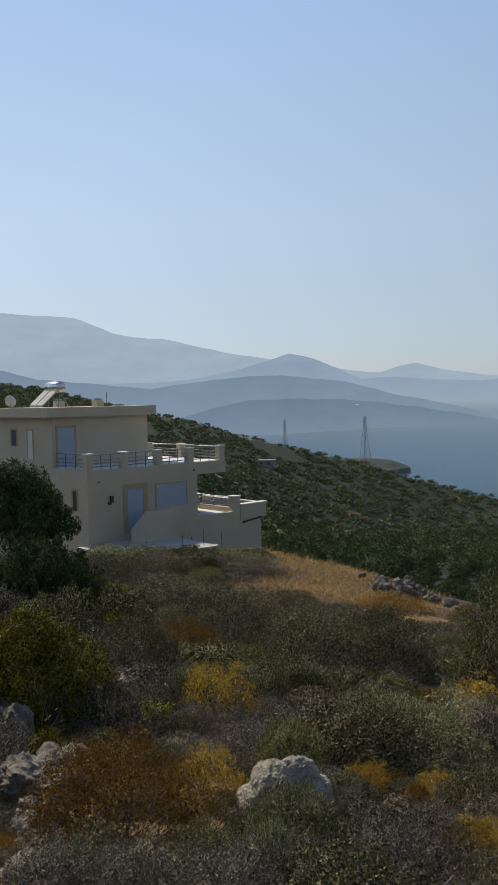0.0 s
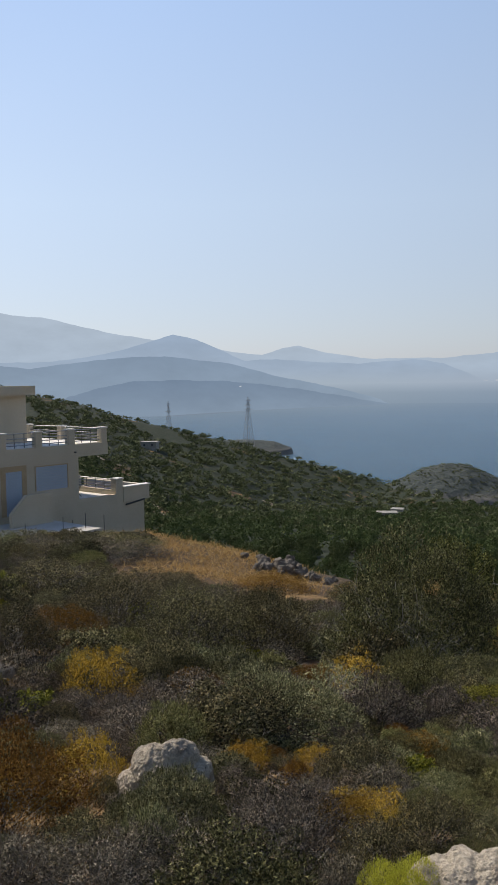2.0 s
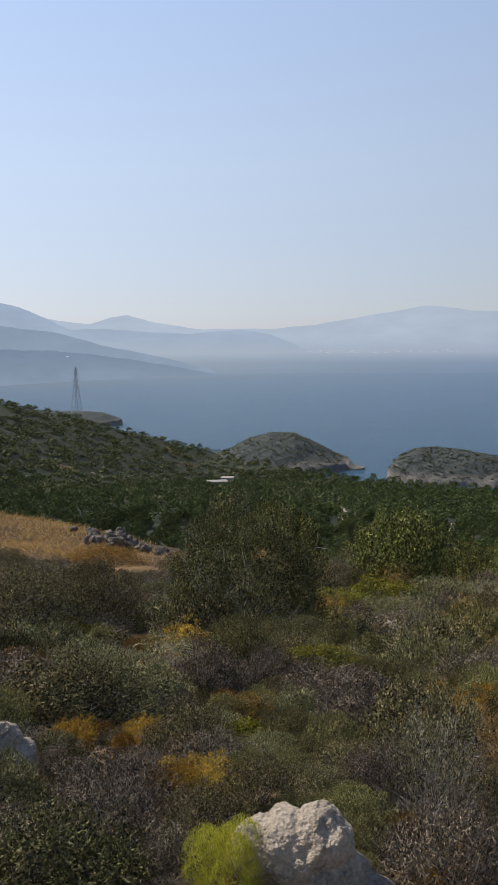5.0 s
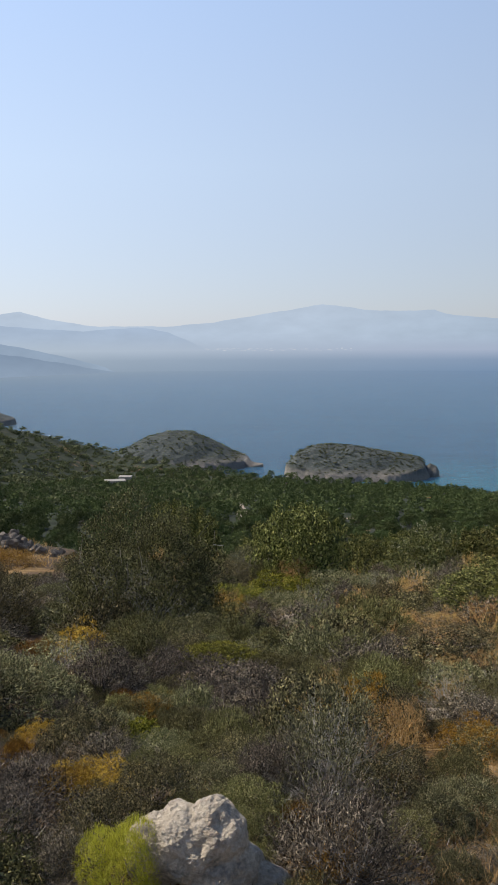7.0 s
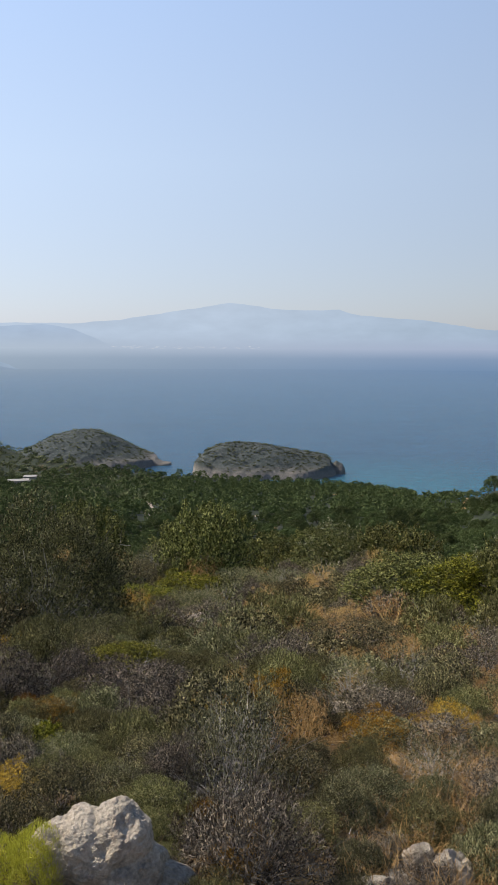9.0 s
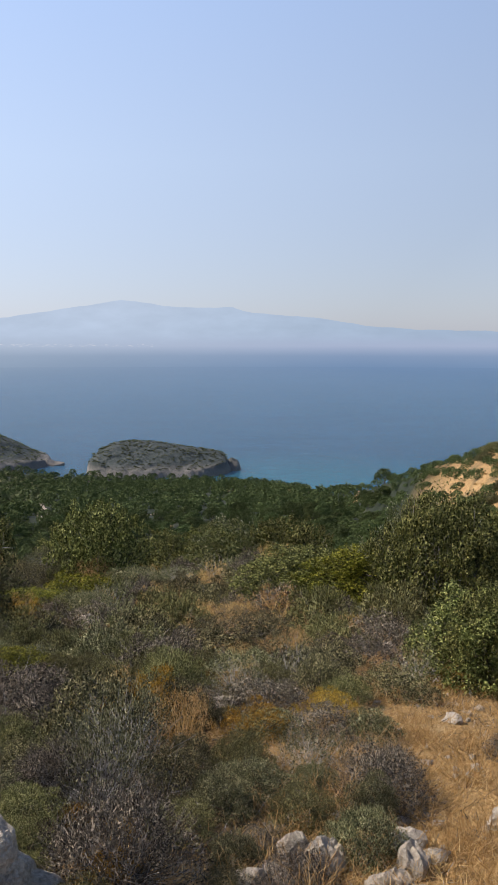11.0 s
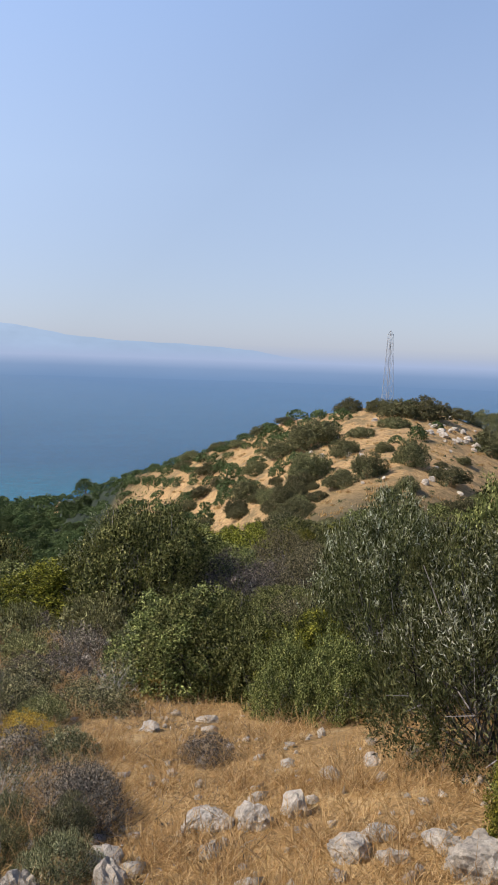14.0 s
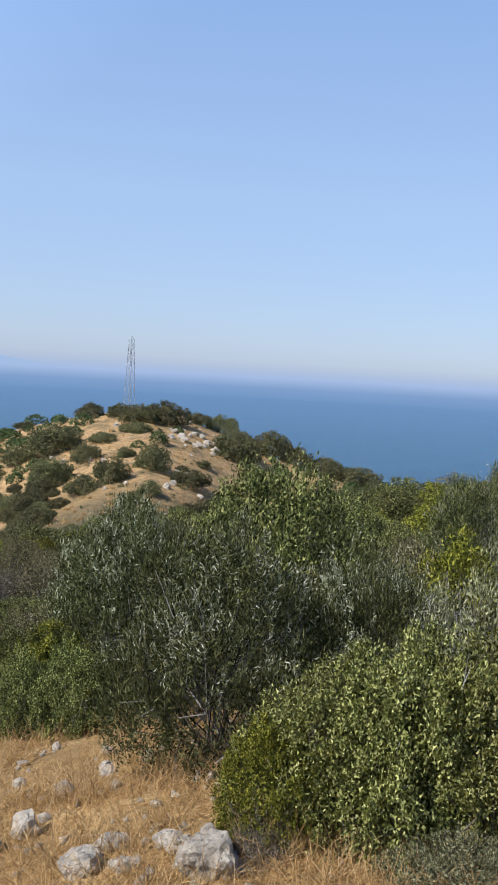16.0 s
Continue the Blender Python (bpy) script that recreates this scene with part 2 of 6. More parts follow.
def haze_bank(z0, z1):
    """Haze on the horizon as a glowing sheet, thinning upwards into the sky."""
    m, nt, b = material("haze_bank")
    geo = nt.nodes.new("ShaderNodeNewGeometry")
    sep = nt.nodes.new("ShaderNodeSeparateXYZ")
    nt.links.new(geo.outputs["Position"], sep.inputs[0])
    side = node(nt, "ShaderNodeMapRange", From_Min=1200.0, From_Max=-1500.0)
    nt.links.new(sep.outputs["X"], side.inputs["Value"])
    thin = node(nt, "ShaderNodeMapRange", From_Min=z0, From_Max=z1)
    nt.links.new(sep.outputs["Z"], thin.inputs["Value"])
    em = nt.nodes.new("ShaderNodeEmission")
    em.inputs["Strength"].default_value = HAZE_GLOW
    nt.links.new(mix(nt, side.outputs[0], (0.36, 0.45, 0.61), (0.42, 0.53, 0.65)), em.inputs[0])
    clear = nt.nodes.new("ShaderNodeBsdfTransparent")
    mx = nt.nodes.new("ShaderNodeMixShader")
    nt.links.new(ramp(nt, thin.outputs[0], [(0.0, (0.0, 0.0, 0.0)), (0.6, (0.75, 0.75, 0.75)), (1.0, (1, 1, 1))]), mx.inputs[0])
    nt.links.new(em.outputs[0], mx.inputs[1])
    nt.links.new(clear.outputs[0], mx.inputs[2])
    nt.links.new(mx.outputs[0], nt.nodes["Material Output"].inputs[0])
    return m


M_GROUND = ground_material()
# haze colours painted as emission, away from the sun and towards it
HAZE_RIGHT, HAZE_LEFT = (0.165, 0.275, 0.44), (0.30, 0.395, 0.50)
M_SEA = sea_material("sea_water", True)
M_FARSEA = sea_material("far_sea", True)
def rock_material(name, bright):
    """Weathered limestone: pale faces, dark lichen, rusty stains, pits."""
    m, nt, b = material(name)
    big = noise_at(nt, 2.2, 6, 0.65)
    lichen = noise_at(nt, 7.0, 6, 0.75)
    fine = noise_at(nt, 45, 5, 0.7)
    col = ramp(nt, big, [(0.3, (0.30, 0.25, 0.185)), (0.5, (0.47, 0.405, 0.31)), (0.7, (0.60, 0.53, 0.42))])
    col = mix(nt, ramp(nt, lichen, [(0.52, (0, 0, 0)), (0.66, (0.65, 0.65, 0.65))]), col, (0.11, 0.105, 0.095))
    col = mix(nt, ramp(nt, noise_at(nt, 3.4, 4, 0.6), [(0.58, (0, 0, 0)), (0.72, (0.45, 0.45, 0.45))]), col, (0.34, 0.20, 0.10))
    shade = ramp(nt, fine, [(0.3, (0.6 * bright,) * 3), (0.65, (1.12 * bright,) * 3)])
    nt.links.new(mix(nt, 1.0, col, shade, "MULTIPLY"), b.inputs["Base Color"])
    b.inputs["Roughness"].default_value = 0.92
    bump(nt, b, mix(nt, 0.5, fine, lichen), 1.0, 0.05)
    return m


M_ROCK = rock_material("limestone", 1.0)
M_STONE = rock_material("grey_limestone", 0.98)
# same limestone darkened: shade on the backlit boulders put into the colour
M_ROCK_SHADE = rock_material("lichened_limestone", 0.6)
M_CLIFF = cliff_material()
M_STUCCO = rough_material("cream_stucco", [(0.3, (0.52, 0.44, 0.32)), (0.7, (0.60, 0.52, 0.39))], 0.7, 60, 0.9, 0.15, 0.004)
M_WHITE = rough_material("white_trim", [(0.3, (0.68, 0.65, 0.60)), (0.7, (0.78, 0.76, 0.71))], 1.0, 40, 0.8, 0.1, 0.003)
M_CONCRETE = rough_material("pale_concrete", [(0.3, (0.42, 0.40, 0.36)), (0.7, (0.54, 0.515, 0.465))], 0.8, 30, 0.9, 0.2, 0.004)
M_SHUTTER = rough_material("blue_shutter", [(0.3, (0.34, 0.41, 0.49)), (0.7, (0.40, 0.47, 0.55))], 1.5, 30, 0.5, 0.05, 0.002)
M_SURROUND = rough_material("ochre_surround", [(0.3, (0.42, 0.30, 0.17)), (0.7, (0.50, 0.37, 0.22))], 2, 40, 0.8, 0.1, 0.003)
M_STEEL = rough_material("galvanised_steel", [(0.3, (0.26, 0.265, 0.27)), (0.7, (0.36, 0.365, 0.37))], 2.0, 20, 0.5, 0.05, 0.002)
M_STEEL.node_tree.nodes["Principled BSDF"].inputs["Metallic"].default_value = 0.7
M_PYLON = rough_material("weathered_zinc", [(0.3, (0.30, 0.30, 0.30)), (0.7, (0.42, 0.42, 0.42))], 2.0, 20, 0.7, 0.05, 0.002)
M_DARK = rough_material("dark_metal", [(0.3, (0.03, 0.03, 0.03)), (0.7, (0.06, 0.06, 0.06))], 4, 40, 0.5, 0.05, 0.002)
M_BARK = rough_material("grey_bark", [(0.3, (0.06, 0.05, 0.04)), (0.7, (0.16, 0.135, 0.11))], 9, 60, 0.95, 0.7, 0.01)
M_FARWALL = rough_material("far_wall", [(0.3, (0.25, 0.235, 0.205)), (0.7, (0.33, 0.31, 0.28))], 0.5, 6, 0.9, 0.1, 0.02)
M_TWIG = leaf_material("dry_grey_twigs", (0.0134, 0.0119, 0.0102), (0.106, 0.0953, 0.0817), (0.448, 0.411, 0.36), 0.9, 0.0)
M_PALETWIG = leaf_material("bleached_twigs", (0.1575, 0.1494, 0.1269), (0.3358, 0.3185, 0.2794), (0.5913, 0.5643, 0.5117), 0.9, 0.0)
M_GREY = leaf_material("grey_brown_leaves", (0.0205, 0.0169, 0.0125), (0.128, 0.109, 0.0771), (0.41, 0.345, 0.258), 0.85, 0.03)
M_SAGE = leaf_material("grey_green_leaves", (0.0242, 0.0252, 0.0111), (0.149, 0.148, 0.068), (0.475, 0.451, 0.244), 0.7, 0.08)
M_THORN = leaf_material("brown_green_leaves", (0.0158, 0.0149, 0.00686), (0.108, 0.0991, 0.0466), (0.415, 0.355, 0.18), 0.8, 0.06)
M_LENTISK = leaf_material("bright_green_leaves", (0.0132, 0.0154, 0.00198), (0.125, 0.128, 0.0138), (0.399, 0.367, 0.0525), 0.5, 0.2)
M_KERMES = leaf_material("dark_green_leaves", (0.0191, 0.0189, 0.0031), (0.122, 0.122, 0.026), (0.42, 0.395, 0.15), 0.42, 0.12)
M_OLIVE = leaf_material("dark_olive_leaves", (0.0149, 0.0176, 0.00495), (0.0712, 0.0789, 0.0228), (0.21, 0.21, 0.084), 0.5, 0.08)
M_SILVER = leaf_material("silvery_olive_shoots", (0.11, 0.115, 0.055), (0.27, 0.27, 0.165), (0.48, 0.47, 0.34), 0.5, 0.1)
M_RUST = leaf_material("rusty_dry_leaves", (0.058, 0.029, 0.0065), (0.195, 0.105, 0.021), (0.39, 0.235, 0.055), 0.85, 0.1)
M_YELLOW = leaf_material("yellow_green_leaves", (0.23, 0.23, 0.03), (0.45, 0.43, 0.06), (0.60, 0.56, 0.11), 0.8, 0.2)
M_GOLD = leaf_material("golden_dry_flowers", (0.135, 0.0797, 0.0122), (0.365, 0.225, 0.032), (0.64, 0.428, 0.0952), 0.85, 0.2)
M_STRAW = leaf_material("straw", (0.272, 0.16, 0.056), (0.496, 0.32, 0.124), (0.672, 0.488, 0.24), 0.85, 0.3)
M_OAK = leaf_material("oak_leaves", (0.0132, 0.0171, 0.00429), (0.112, 0.125, 0.0314), (0.41, 0.404, 0.137), 0.55, 0.1)
M_DARKOAK = leaf_material("grey_evergreen_leaves", (0.0134, 0.0134, 0.00545), (0.069, 0.0658, 0.0261), (0.222, 0.204, 0.0926), 0.6, 0.08)
M_MOUND = leaf_material("olive_cushion_leaves", (0.0245, 0.0238, 0.00832), (0.148, 0.141, 0.0539), (0.402, 0.38, 0.173), 0.75, 0.12)
M_GROVE = leaf_material("grove_leaves", (0.036, 0.052, 0.016), (0.066, 0.090, 0.030), (0.115, 0.142, 0.052), 0.75, 0.05)
M_HILL = leaf_material("hilltop_leaves", (0.058, 0.058, 0.024), (0.122, 0.118, 0.049), (0.25, 0.228, 0.105), 0.75, 0.1)
M_SCRUB = leaf_material("hill_scrub_leaves", (0.046, 0.054, 0.023), (0.092, 0.103, 0.046), (0.161, 0.167, 0.081), 0.7, 0.1)

# ---- the lie of the land ----
SEA_Z = EYE - 130.0
# skyline of the land as seen from the spot: bearing to the left of +y, height angle of the crest, its distance
CREST_AZ = [-77, -62.8, -59.3, -56.8, -53.1, -50.5, -47.8, -45.8, -42.8, -40.1, -36.3, -32.5, -28.7, -24.9, -21.2, -17.2, -14, -11.2, -8.6, -5.3, -3, -0.8, 1.4, 3.7, 6, 8.3, 11, 12.6, 14.4, 16.8, 19.2, 21.4, 23.3, 25.5, 28.6, 32, 34, 37.4, 41.5, 44.7, 47.2, 60, 75]
CREST_EL = [-7, -8.6, -8.3, -7.6, -6.6, -6.0, -5.2, -4.4, -3.2, -2.75, -3.1, -4.1, -5.6, -7.1, -8.35, -9.8, -10.6, -11.0, -10.6, -9.9, -9.7, -9.45, -9.05, -8.95, -8.6, -8.1, -7.8, -7.4, -6.75, -6.2, -5.5, -5.05, -4.4, -3.9, -3.15, -2.25, -1.6, -0.75, 0.15, 1.0, 1.2, 2.4, 3]
CREST_R = [100, 100, 105, 110, 112, 115, 118, 120, 120, 120, 120, 120, 125, 130, 150, 190, 260, 330, 380, 410, 420, 430, 440, 450, 460, 480, 500, 540, 600] + [600] * 14


def ground_z(x, y):
    """Height of the hillside, for numbers or arrays."""
    x, y = np.asarray(x, float), np.asarray(y, float)
    r = np.hypot(x, y) + 1e-6
    az = np.degrees(np.arctan2(-x, y))
    yy = np.maximum(y, -30)
    base = -1.95 - 0.215 * np.clip(yy, -5, 26) - 0.29 * np.clip(yy - 26, 0, 64) - 0.134 * np.maximum(yy - 90, 0)
    base = base + 2.45 * np.exp(-((x + 19) / 11) ** 2 - ((y - 33.5) / 9) ** 2)       # the shelf by the house
    s, c = np.interp(az, CREST_AZ, CREST_EL), np.interp(az, CREST_AZ, CREST_R)
    zc = c * np.tan(np.radians(s))
    front = np.where(az < -10, 0.10, 0.06)
    hill = zc - front * np.maximum(c - r, 0) - 0.55 * np.maximum(r - c, 0)
    shore = base - 0.6 * np.maximum(r - np.maximum(c, 60) - 10, 0)
    shore = np.where(np.abs(az) > 75, base, shore)
    hill = np.where(np.abs(az) > 75, -200, hill)
    k = 3.0 + 0.01 * r
    d = np.clip(0.5 + 0.5 * (hill - shore) / k, 0, 1)
    z = shore + (hill - shore) * d + k * d * (1 - d) * np.clip((r - 25) / 30, 0, 1)
    near = np.clip(r / 4, 0, 1)
    wob = np.sin(x * 1.1 + 0.7 * np.sin(y * 0.8)) * np.sin(y * 0.9 + 1.3) * 0.10 * np.clip(1.4 - r / 60, 0.25, 1) + np.sin(x * 0.31 + 2) * np.sin(y * 0.27) * 0.22
    z = z + near * wob * (1 + np.clip(r - 60, 0, 300) / 120)
    return np.maximum(z, -150) + EYE


def gz(x, y):
    return float(ground_z(x, y))


def mesh_quads(name, verts, faces, mat):
    me = bpy.data.meshes.new(name)
    verts, faces = np.asarray(verts, np.float32), np.asarray(faces, np.int32)
    me.vertices.add(len(verts))
    me.vertices.foreach_set("co", verts.ravel())
    me.loops.add(faces.size)
    me.loops.foreach_set("vertex_index", faces.ravel())
    me.polygons.add(len(faces))
    me.polygons.foreach_set("loop_start", np.arange(len(faces), dtype=np.int32) * faces.shape[1])
    me.update(calc_edges=True)
    me.materials.append(mat)
    return me


def sheet(name, xs, ys, zs, mat, smooth=True):
    """A sheet over a grid of points."""
    h, w = xs.shape
    i = np.arange(h * w).reshape(h, w)
    f = np.stack([i[:-1, :-1], i[:-1, 1:], i[1:, 1:], i[1:, :-1]], -1).reshape(-1, 4)
    me = mesh_quads(name, np.stack([xs, ys, zs], -1).reshape(-1, 3), f, mat)
    if smooth:
        me.polygons.foreach_set("use_smooth", np.ones(len(f), bool))
    return me


_az = np.radians(np.concatenate([np.arange(-180, -70, 5), np.arange(-70, 70, 0.6), np.arange(70, 180.1, 5)]))[::-1]
_r = np.concatenate([[0.02], np.geomspace(0.5, 40, 110), np.geomspace(41, 950, 120)])
_A, _R = np.meshgrid(_az, _r)
_X, _Y = -np.sin(_A) * _R, np.cos(_A) * _R
_Z = ground_z(_X, _Y)
tagged(new("ground", sheet("ground", _X, _Y, _Z, M_GROUND)), "dry stony hillside of straw and reddish earth", "ground", kind="structure")

# ---- the sea ----
_r = np.geomspace(80, 1350, 40)
_A, _R = np.meshgrid(np.radians(np.arange(180, -181, -4.0)), _r)
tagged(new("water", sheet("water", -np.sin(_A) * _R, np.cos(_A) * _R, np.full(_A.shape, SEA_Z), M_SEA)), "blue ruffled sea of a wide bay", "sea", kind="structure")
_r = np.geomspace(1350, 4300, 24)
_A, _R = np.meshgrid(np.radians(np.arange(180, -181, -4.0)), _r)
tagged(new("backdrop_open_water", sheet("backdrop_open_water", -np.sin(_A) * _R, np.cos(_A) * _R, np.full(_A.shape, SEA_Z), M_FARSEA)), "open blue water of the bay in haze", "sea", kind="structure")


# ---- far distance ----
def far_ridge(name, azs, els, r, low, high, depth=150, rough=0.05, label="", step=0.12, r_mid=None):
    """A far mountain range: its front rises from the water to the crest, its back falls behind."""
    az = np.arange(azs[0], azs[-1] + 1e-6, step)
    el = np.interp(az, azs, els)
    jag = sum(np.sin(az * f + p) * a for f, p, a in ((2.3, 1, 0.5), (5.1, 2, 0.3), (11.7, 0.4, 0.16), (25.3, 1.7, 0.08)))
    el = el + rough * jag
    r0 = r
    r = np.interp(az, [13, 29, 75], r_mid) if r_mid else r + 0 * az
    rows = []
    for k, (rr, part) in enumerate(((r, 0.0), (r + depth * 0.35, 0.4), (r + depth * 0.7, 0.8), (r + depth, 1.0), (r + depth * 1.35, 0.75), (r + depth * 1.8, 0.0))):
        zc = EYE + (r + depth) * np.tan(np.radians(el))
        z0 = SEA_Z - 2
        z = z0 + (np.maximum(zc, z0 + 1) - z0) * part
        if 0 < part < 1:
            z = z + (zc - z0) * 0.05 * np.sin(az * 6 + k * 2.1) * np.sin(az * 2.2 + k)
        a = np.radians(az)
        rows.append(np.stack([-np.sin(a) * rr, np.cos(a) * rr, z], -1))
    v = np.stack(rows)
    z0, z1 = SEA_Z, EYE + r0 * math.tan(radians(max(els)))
    # haze is put into the emission colour of the hills
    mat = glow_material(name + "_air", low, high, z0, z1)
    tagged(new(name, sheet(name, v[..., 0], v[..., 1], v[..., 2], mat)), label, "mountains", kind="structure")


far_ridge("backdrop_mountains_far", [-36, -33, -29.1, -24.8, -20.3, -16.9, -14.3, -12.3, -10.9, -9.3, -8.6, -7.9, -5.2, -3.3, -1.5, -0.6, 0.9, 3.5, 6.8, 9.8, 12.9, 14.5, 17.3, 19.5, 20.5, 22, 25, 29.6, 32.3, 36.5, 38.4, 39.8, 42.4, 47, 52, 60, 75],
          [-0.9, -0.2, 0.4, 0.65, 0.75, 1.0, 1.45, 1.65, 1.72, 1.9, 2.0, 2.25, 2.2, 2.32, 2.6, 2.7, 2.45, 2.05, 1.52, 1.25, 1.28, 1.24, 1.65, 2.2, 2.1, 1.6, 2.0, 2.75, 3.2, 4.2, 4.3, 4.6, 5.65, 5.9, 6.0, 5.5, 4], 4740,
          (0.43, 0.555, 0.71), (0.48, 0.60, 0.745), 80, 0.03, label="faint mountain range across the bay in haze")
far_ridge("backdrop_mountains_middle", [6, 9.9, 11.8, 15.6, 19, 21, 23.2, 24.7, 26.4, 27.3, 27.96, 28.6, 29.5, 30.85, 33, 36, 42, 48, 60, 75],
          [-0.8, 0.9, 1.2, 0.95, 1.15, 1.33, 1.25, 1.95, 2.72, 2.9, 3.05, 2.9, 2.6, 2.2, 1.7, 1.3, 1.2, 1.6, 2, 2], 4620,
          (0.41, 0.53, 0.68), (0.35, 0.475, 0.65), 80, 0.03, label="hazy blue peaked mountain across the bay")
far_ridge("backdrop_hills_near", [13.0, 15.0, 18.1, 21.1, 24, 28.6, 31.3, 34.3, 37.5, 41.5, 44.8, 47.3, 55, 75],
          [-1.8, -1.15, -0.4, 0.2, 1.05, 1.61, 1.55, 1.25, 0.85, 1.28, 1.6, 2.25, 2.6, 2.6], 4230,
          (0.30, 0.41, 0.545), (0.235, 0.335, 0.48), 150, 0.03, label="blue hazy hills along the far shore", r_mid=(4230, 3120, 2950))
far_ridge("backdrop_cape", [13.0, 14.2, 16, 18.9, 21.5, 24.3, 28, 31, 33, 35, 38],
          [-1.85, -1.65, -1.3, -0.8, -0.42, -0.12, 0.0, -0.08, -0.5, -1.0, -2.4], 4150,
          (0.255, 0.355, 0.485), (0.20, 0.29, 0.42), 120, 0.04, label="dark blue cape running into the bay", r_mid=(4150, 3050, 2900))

# last miles of open water: a rising sheet with haze painted as emission
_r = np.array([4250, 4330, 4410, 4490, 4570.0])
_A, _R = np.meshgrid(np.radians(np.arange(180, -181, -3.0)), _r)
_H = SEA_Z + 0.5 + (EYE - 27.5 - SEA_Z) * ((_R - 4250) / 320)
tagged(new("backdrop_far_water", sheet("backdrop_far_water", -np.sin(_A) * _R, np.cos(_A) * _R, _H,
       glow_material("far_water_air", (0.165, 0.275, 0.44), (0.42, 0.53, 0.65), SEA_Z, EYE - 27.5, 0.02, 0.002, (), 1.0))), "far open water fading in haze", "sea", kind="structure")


# upright glowing sheet that stands in for the haze on the horizon
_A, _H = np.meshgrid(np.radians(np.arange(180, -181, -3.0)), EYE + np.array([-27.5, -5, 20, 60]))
tagged(new("backdrop_haze", sheet("backdrop_haze", -np.sin(_A) * 4570, np.cos(_A) * 4570, _H, haze_bank(EYE - 27.5, EYE + 60))), "glowing sheet of pale haze along the horizon", "haze", kind="structure")


def headland(name, az, r, half, deep, top, mat, label, seed, profile, foot=3.0, n=150, w=70):
    """A rocky hump standing in the sea, with cliffs at its foot; profile: its height along its length."""
    rng = np.random.RandomState(seed)
    u, v = np.meshgrid(np.linspace(-1.1, 1.1, n), np.linspace(-1.1, 1.1, w))
    wob = sum(rng.uniform(0.4, 1) * np.sin(u * f + rng.uniform(0, 6)) * np.sin(v * f * 0.8 + rng.uniform(0, 6)) / f for f in (4, 7, 12, 19, 31, 47))
    uu, vv = u + 0.05 * wob, v + 0.22 * wob
    edge = 1 - np.maximum(np.abs(uu) ** 3 + np.abs(vv) ** 2.4, 0)
    h = np.interp(uu, *zip(*profile)) * np.clip(1 - np.abs(vv) ** 1.7, 0, 1)
    cliff = np.clip(edge / 0.10, 0, 1)
    crag = sum(np.sin(u * f + p) * np.sin(v * f * 1.3 + 2 * p) / f for f, p in ((23, 1), (37, 2), (61, 3), (83, 4), (111, 5)))
    z = SEA_Z - 5 + (5 + foot) * cliff + (top - foot) * h * cliff + (top * 0.10 * wob + 0.35 * top * crag) * cliff
    a = radians(az)
    cx, cy = -math.sin(a) * r, math.cos(a) * r
    X = cx + math.cos(a) * u * half - math.sin(a) * v * deep
    Y = cy + math.sin(a) * u * half + math.cos(a) * v * deep
    me = sheet(name, X, Y, z, mat)
    return tagged(new(name, me), label, "headland", kind="structure")


ROUNDED = ((-1.1, 0.0), (-0.8, 0.28), (-0.63, 0.46), (-0.39, 0.78), (-0.09, 1.0), (0.21, 0.97), (0.51, 0.63), (0.81, 0.2), (1.0, 0.03))
headland("islet", -2.95, 850, 74, 58, 30, M_CLIFF, "low rocky islet with scrub and pale cliffs", 4,
         ((-1.0, 0.0), (-0.93, 0.35), (-0.8, 0.72), (-0.62, 0.93), (-0.4, 1.0), (-0.1, 0.97), (0.24, 0.8), (0.55, 0.66), (0.8, 0.55), (0.88, 0.45), (0.93, 0.1), (1.0, 0.0)))
headland("headland", 9.4, 930, 84, 70, 36, M_CLIFF, "rounded scrubby headland above the sea", 7, ROUNDED)
headland("headland_rocks", 4.3, 900, 14, 10, 8, M_CLIFF, "small rocky point at the foot of the headland", 9, ((-1, 0.4), (-0.3, 1.0), (0.3, 0.4), (1, 0.2)), 1.0, 40, 30)
headland("islet_rock", -7.95, 845, 8, 9, 13, M_CLIFF, "dark rock off the end of the islet", 11, ((-1, 0.5), (-0.2, 1.0), (0.6, 0.7), (1, 0.1)), 2.0, 40, 30)
headland("far_point", 23.2, 1470, 85, 60, 25, M_CLIFF, "dark low headland beyond the ridge", 5, ((-1, 0.9), (0.0, 1.0), (0.6, 0.8), (1, 0.2)), 3.0, 80, 40)

# ---- plants ----
def part(name, me, parent, label=""):
    ob = new(name, me)
    ob.parent = parent
    return tagged(ob, label)


def unit(v):
    return v / (np.linalg.norm(v, axis=-1, keepdims=True) + 1e-9)


def leaves(rng, at, out, length, width, spread=0.8, lift=0.3, face=0.75):
    """Small pointed leaves at the points `at`, leaning outwards along `out`; returns corners and faces."""
    n = len(at)
    axis = unit(out * (1 - face) + spread * rng.normal(size=(n, 3)) + np.array([0, 0, lift]))
    side = unit(np.cross(axis, out * face * 1.6 + rng.normal(size=(n, 3)) * (1 - 0.55 * face)))
    ln = length * rng.uniform(0.6, 1.35, (n, 1))
    wd = width * rng.uniform(0.6, 1.3, (n, 1))
    v = np.stack([at + axis * ln * 0.25 + side * wd * 0.6, at + axis * ln, at - axis * ln * 0.05 - side * wd * 0.5], 1)
    return v.reshape(-1, 3), np.arange(3 * n).reshape(n, 3)


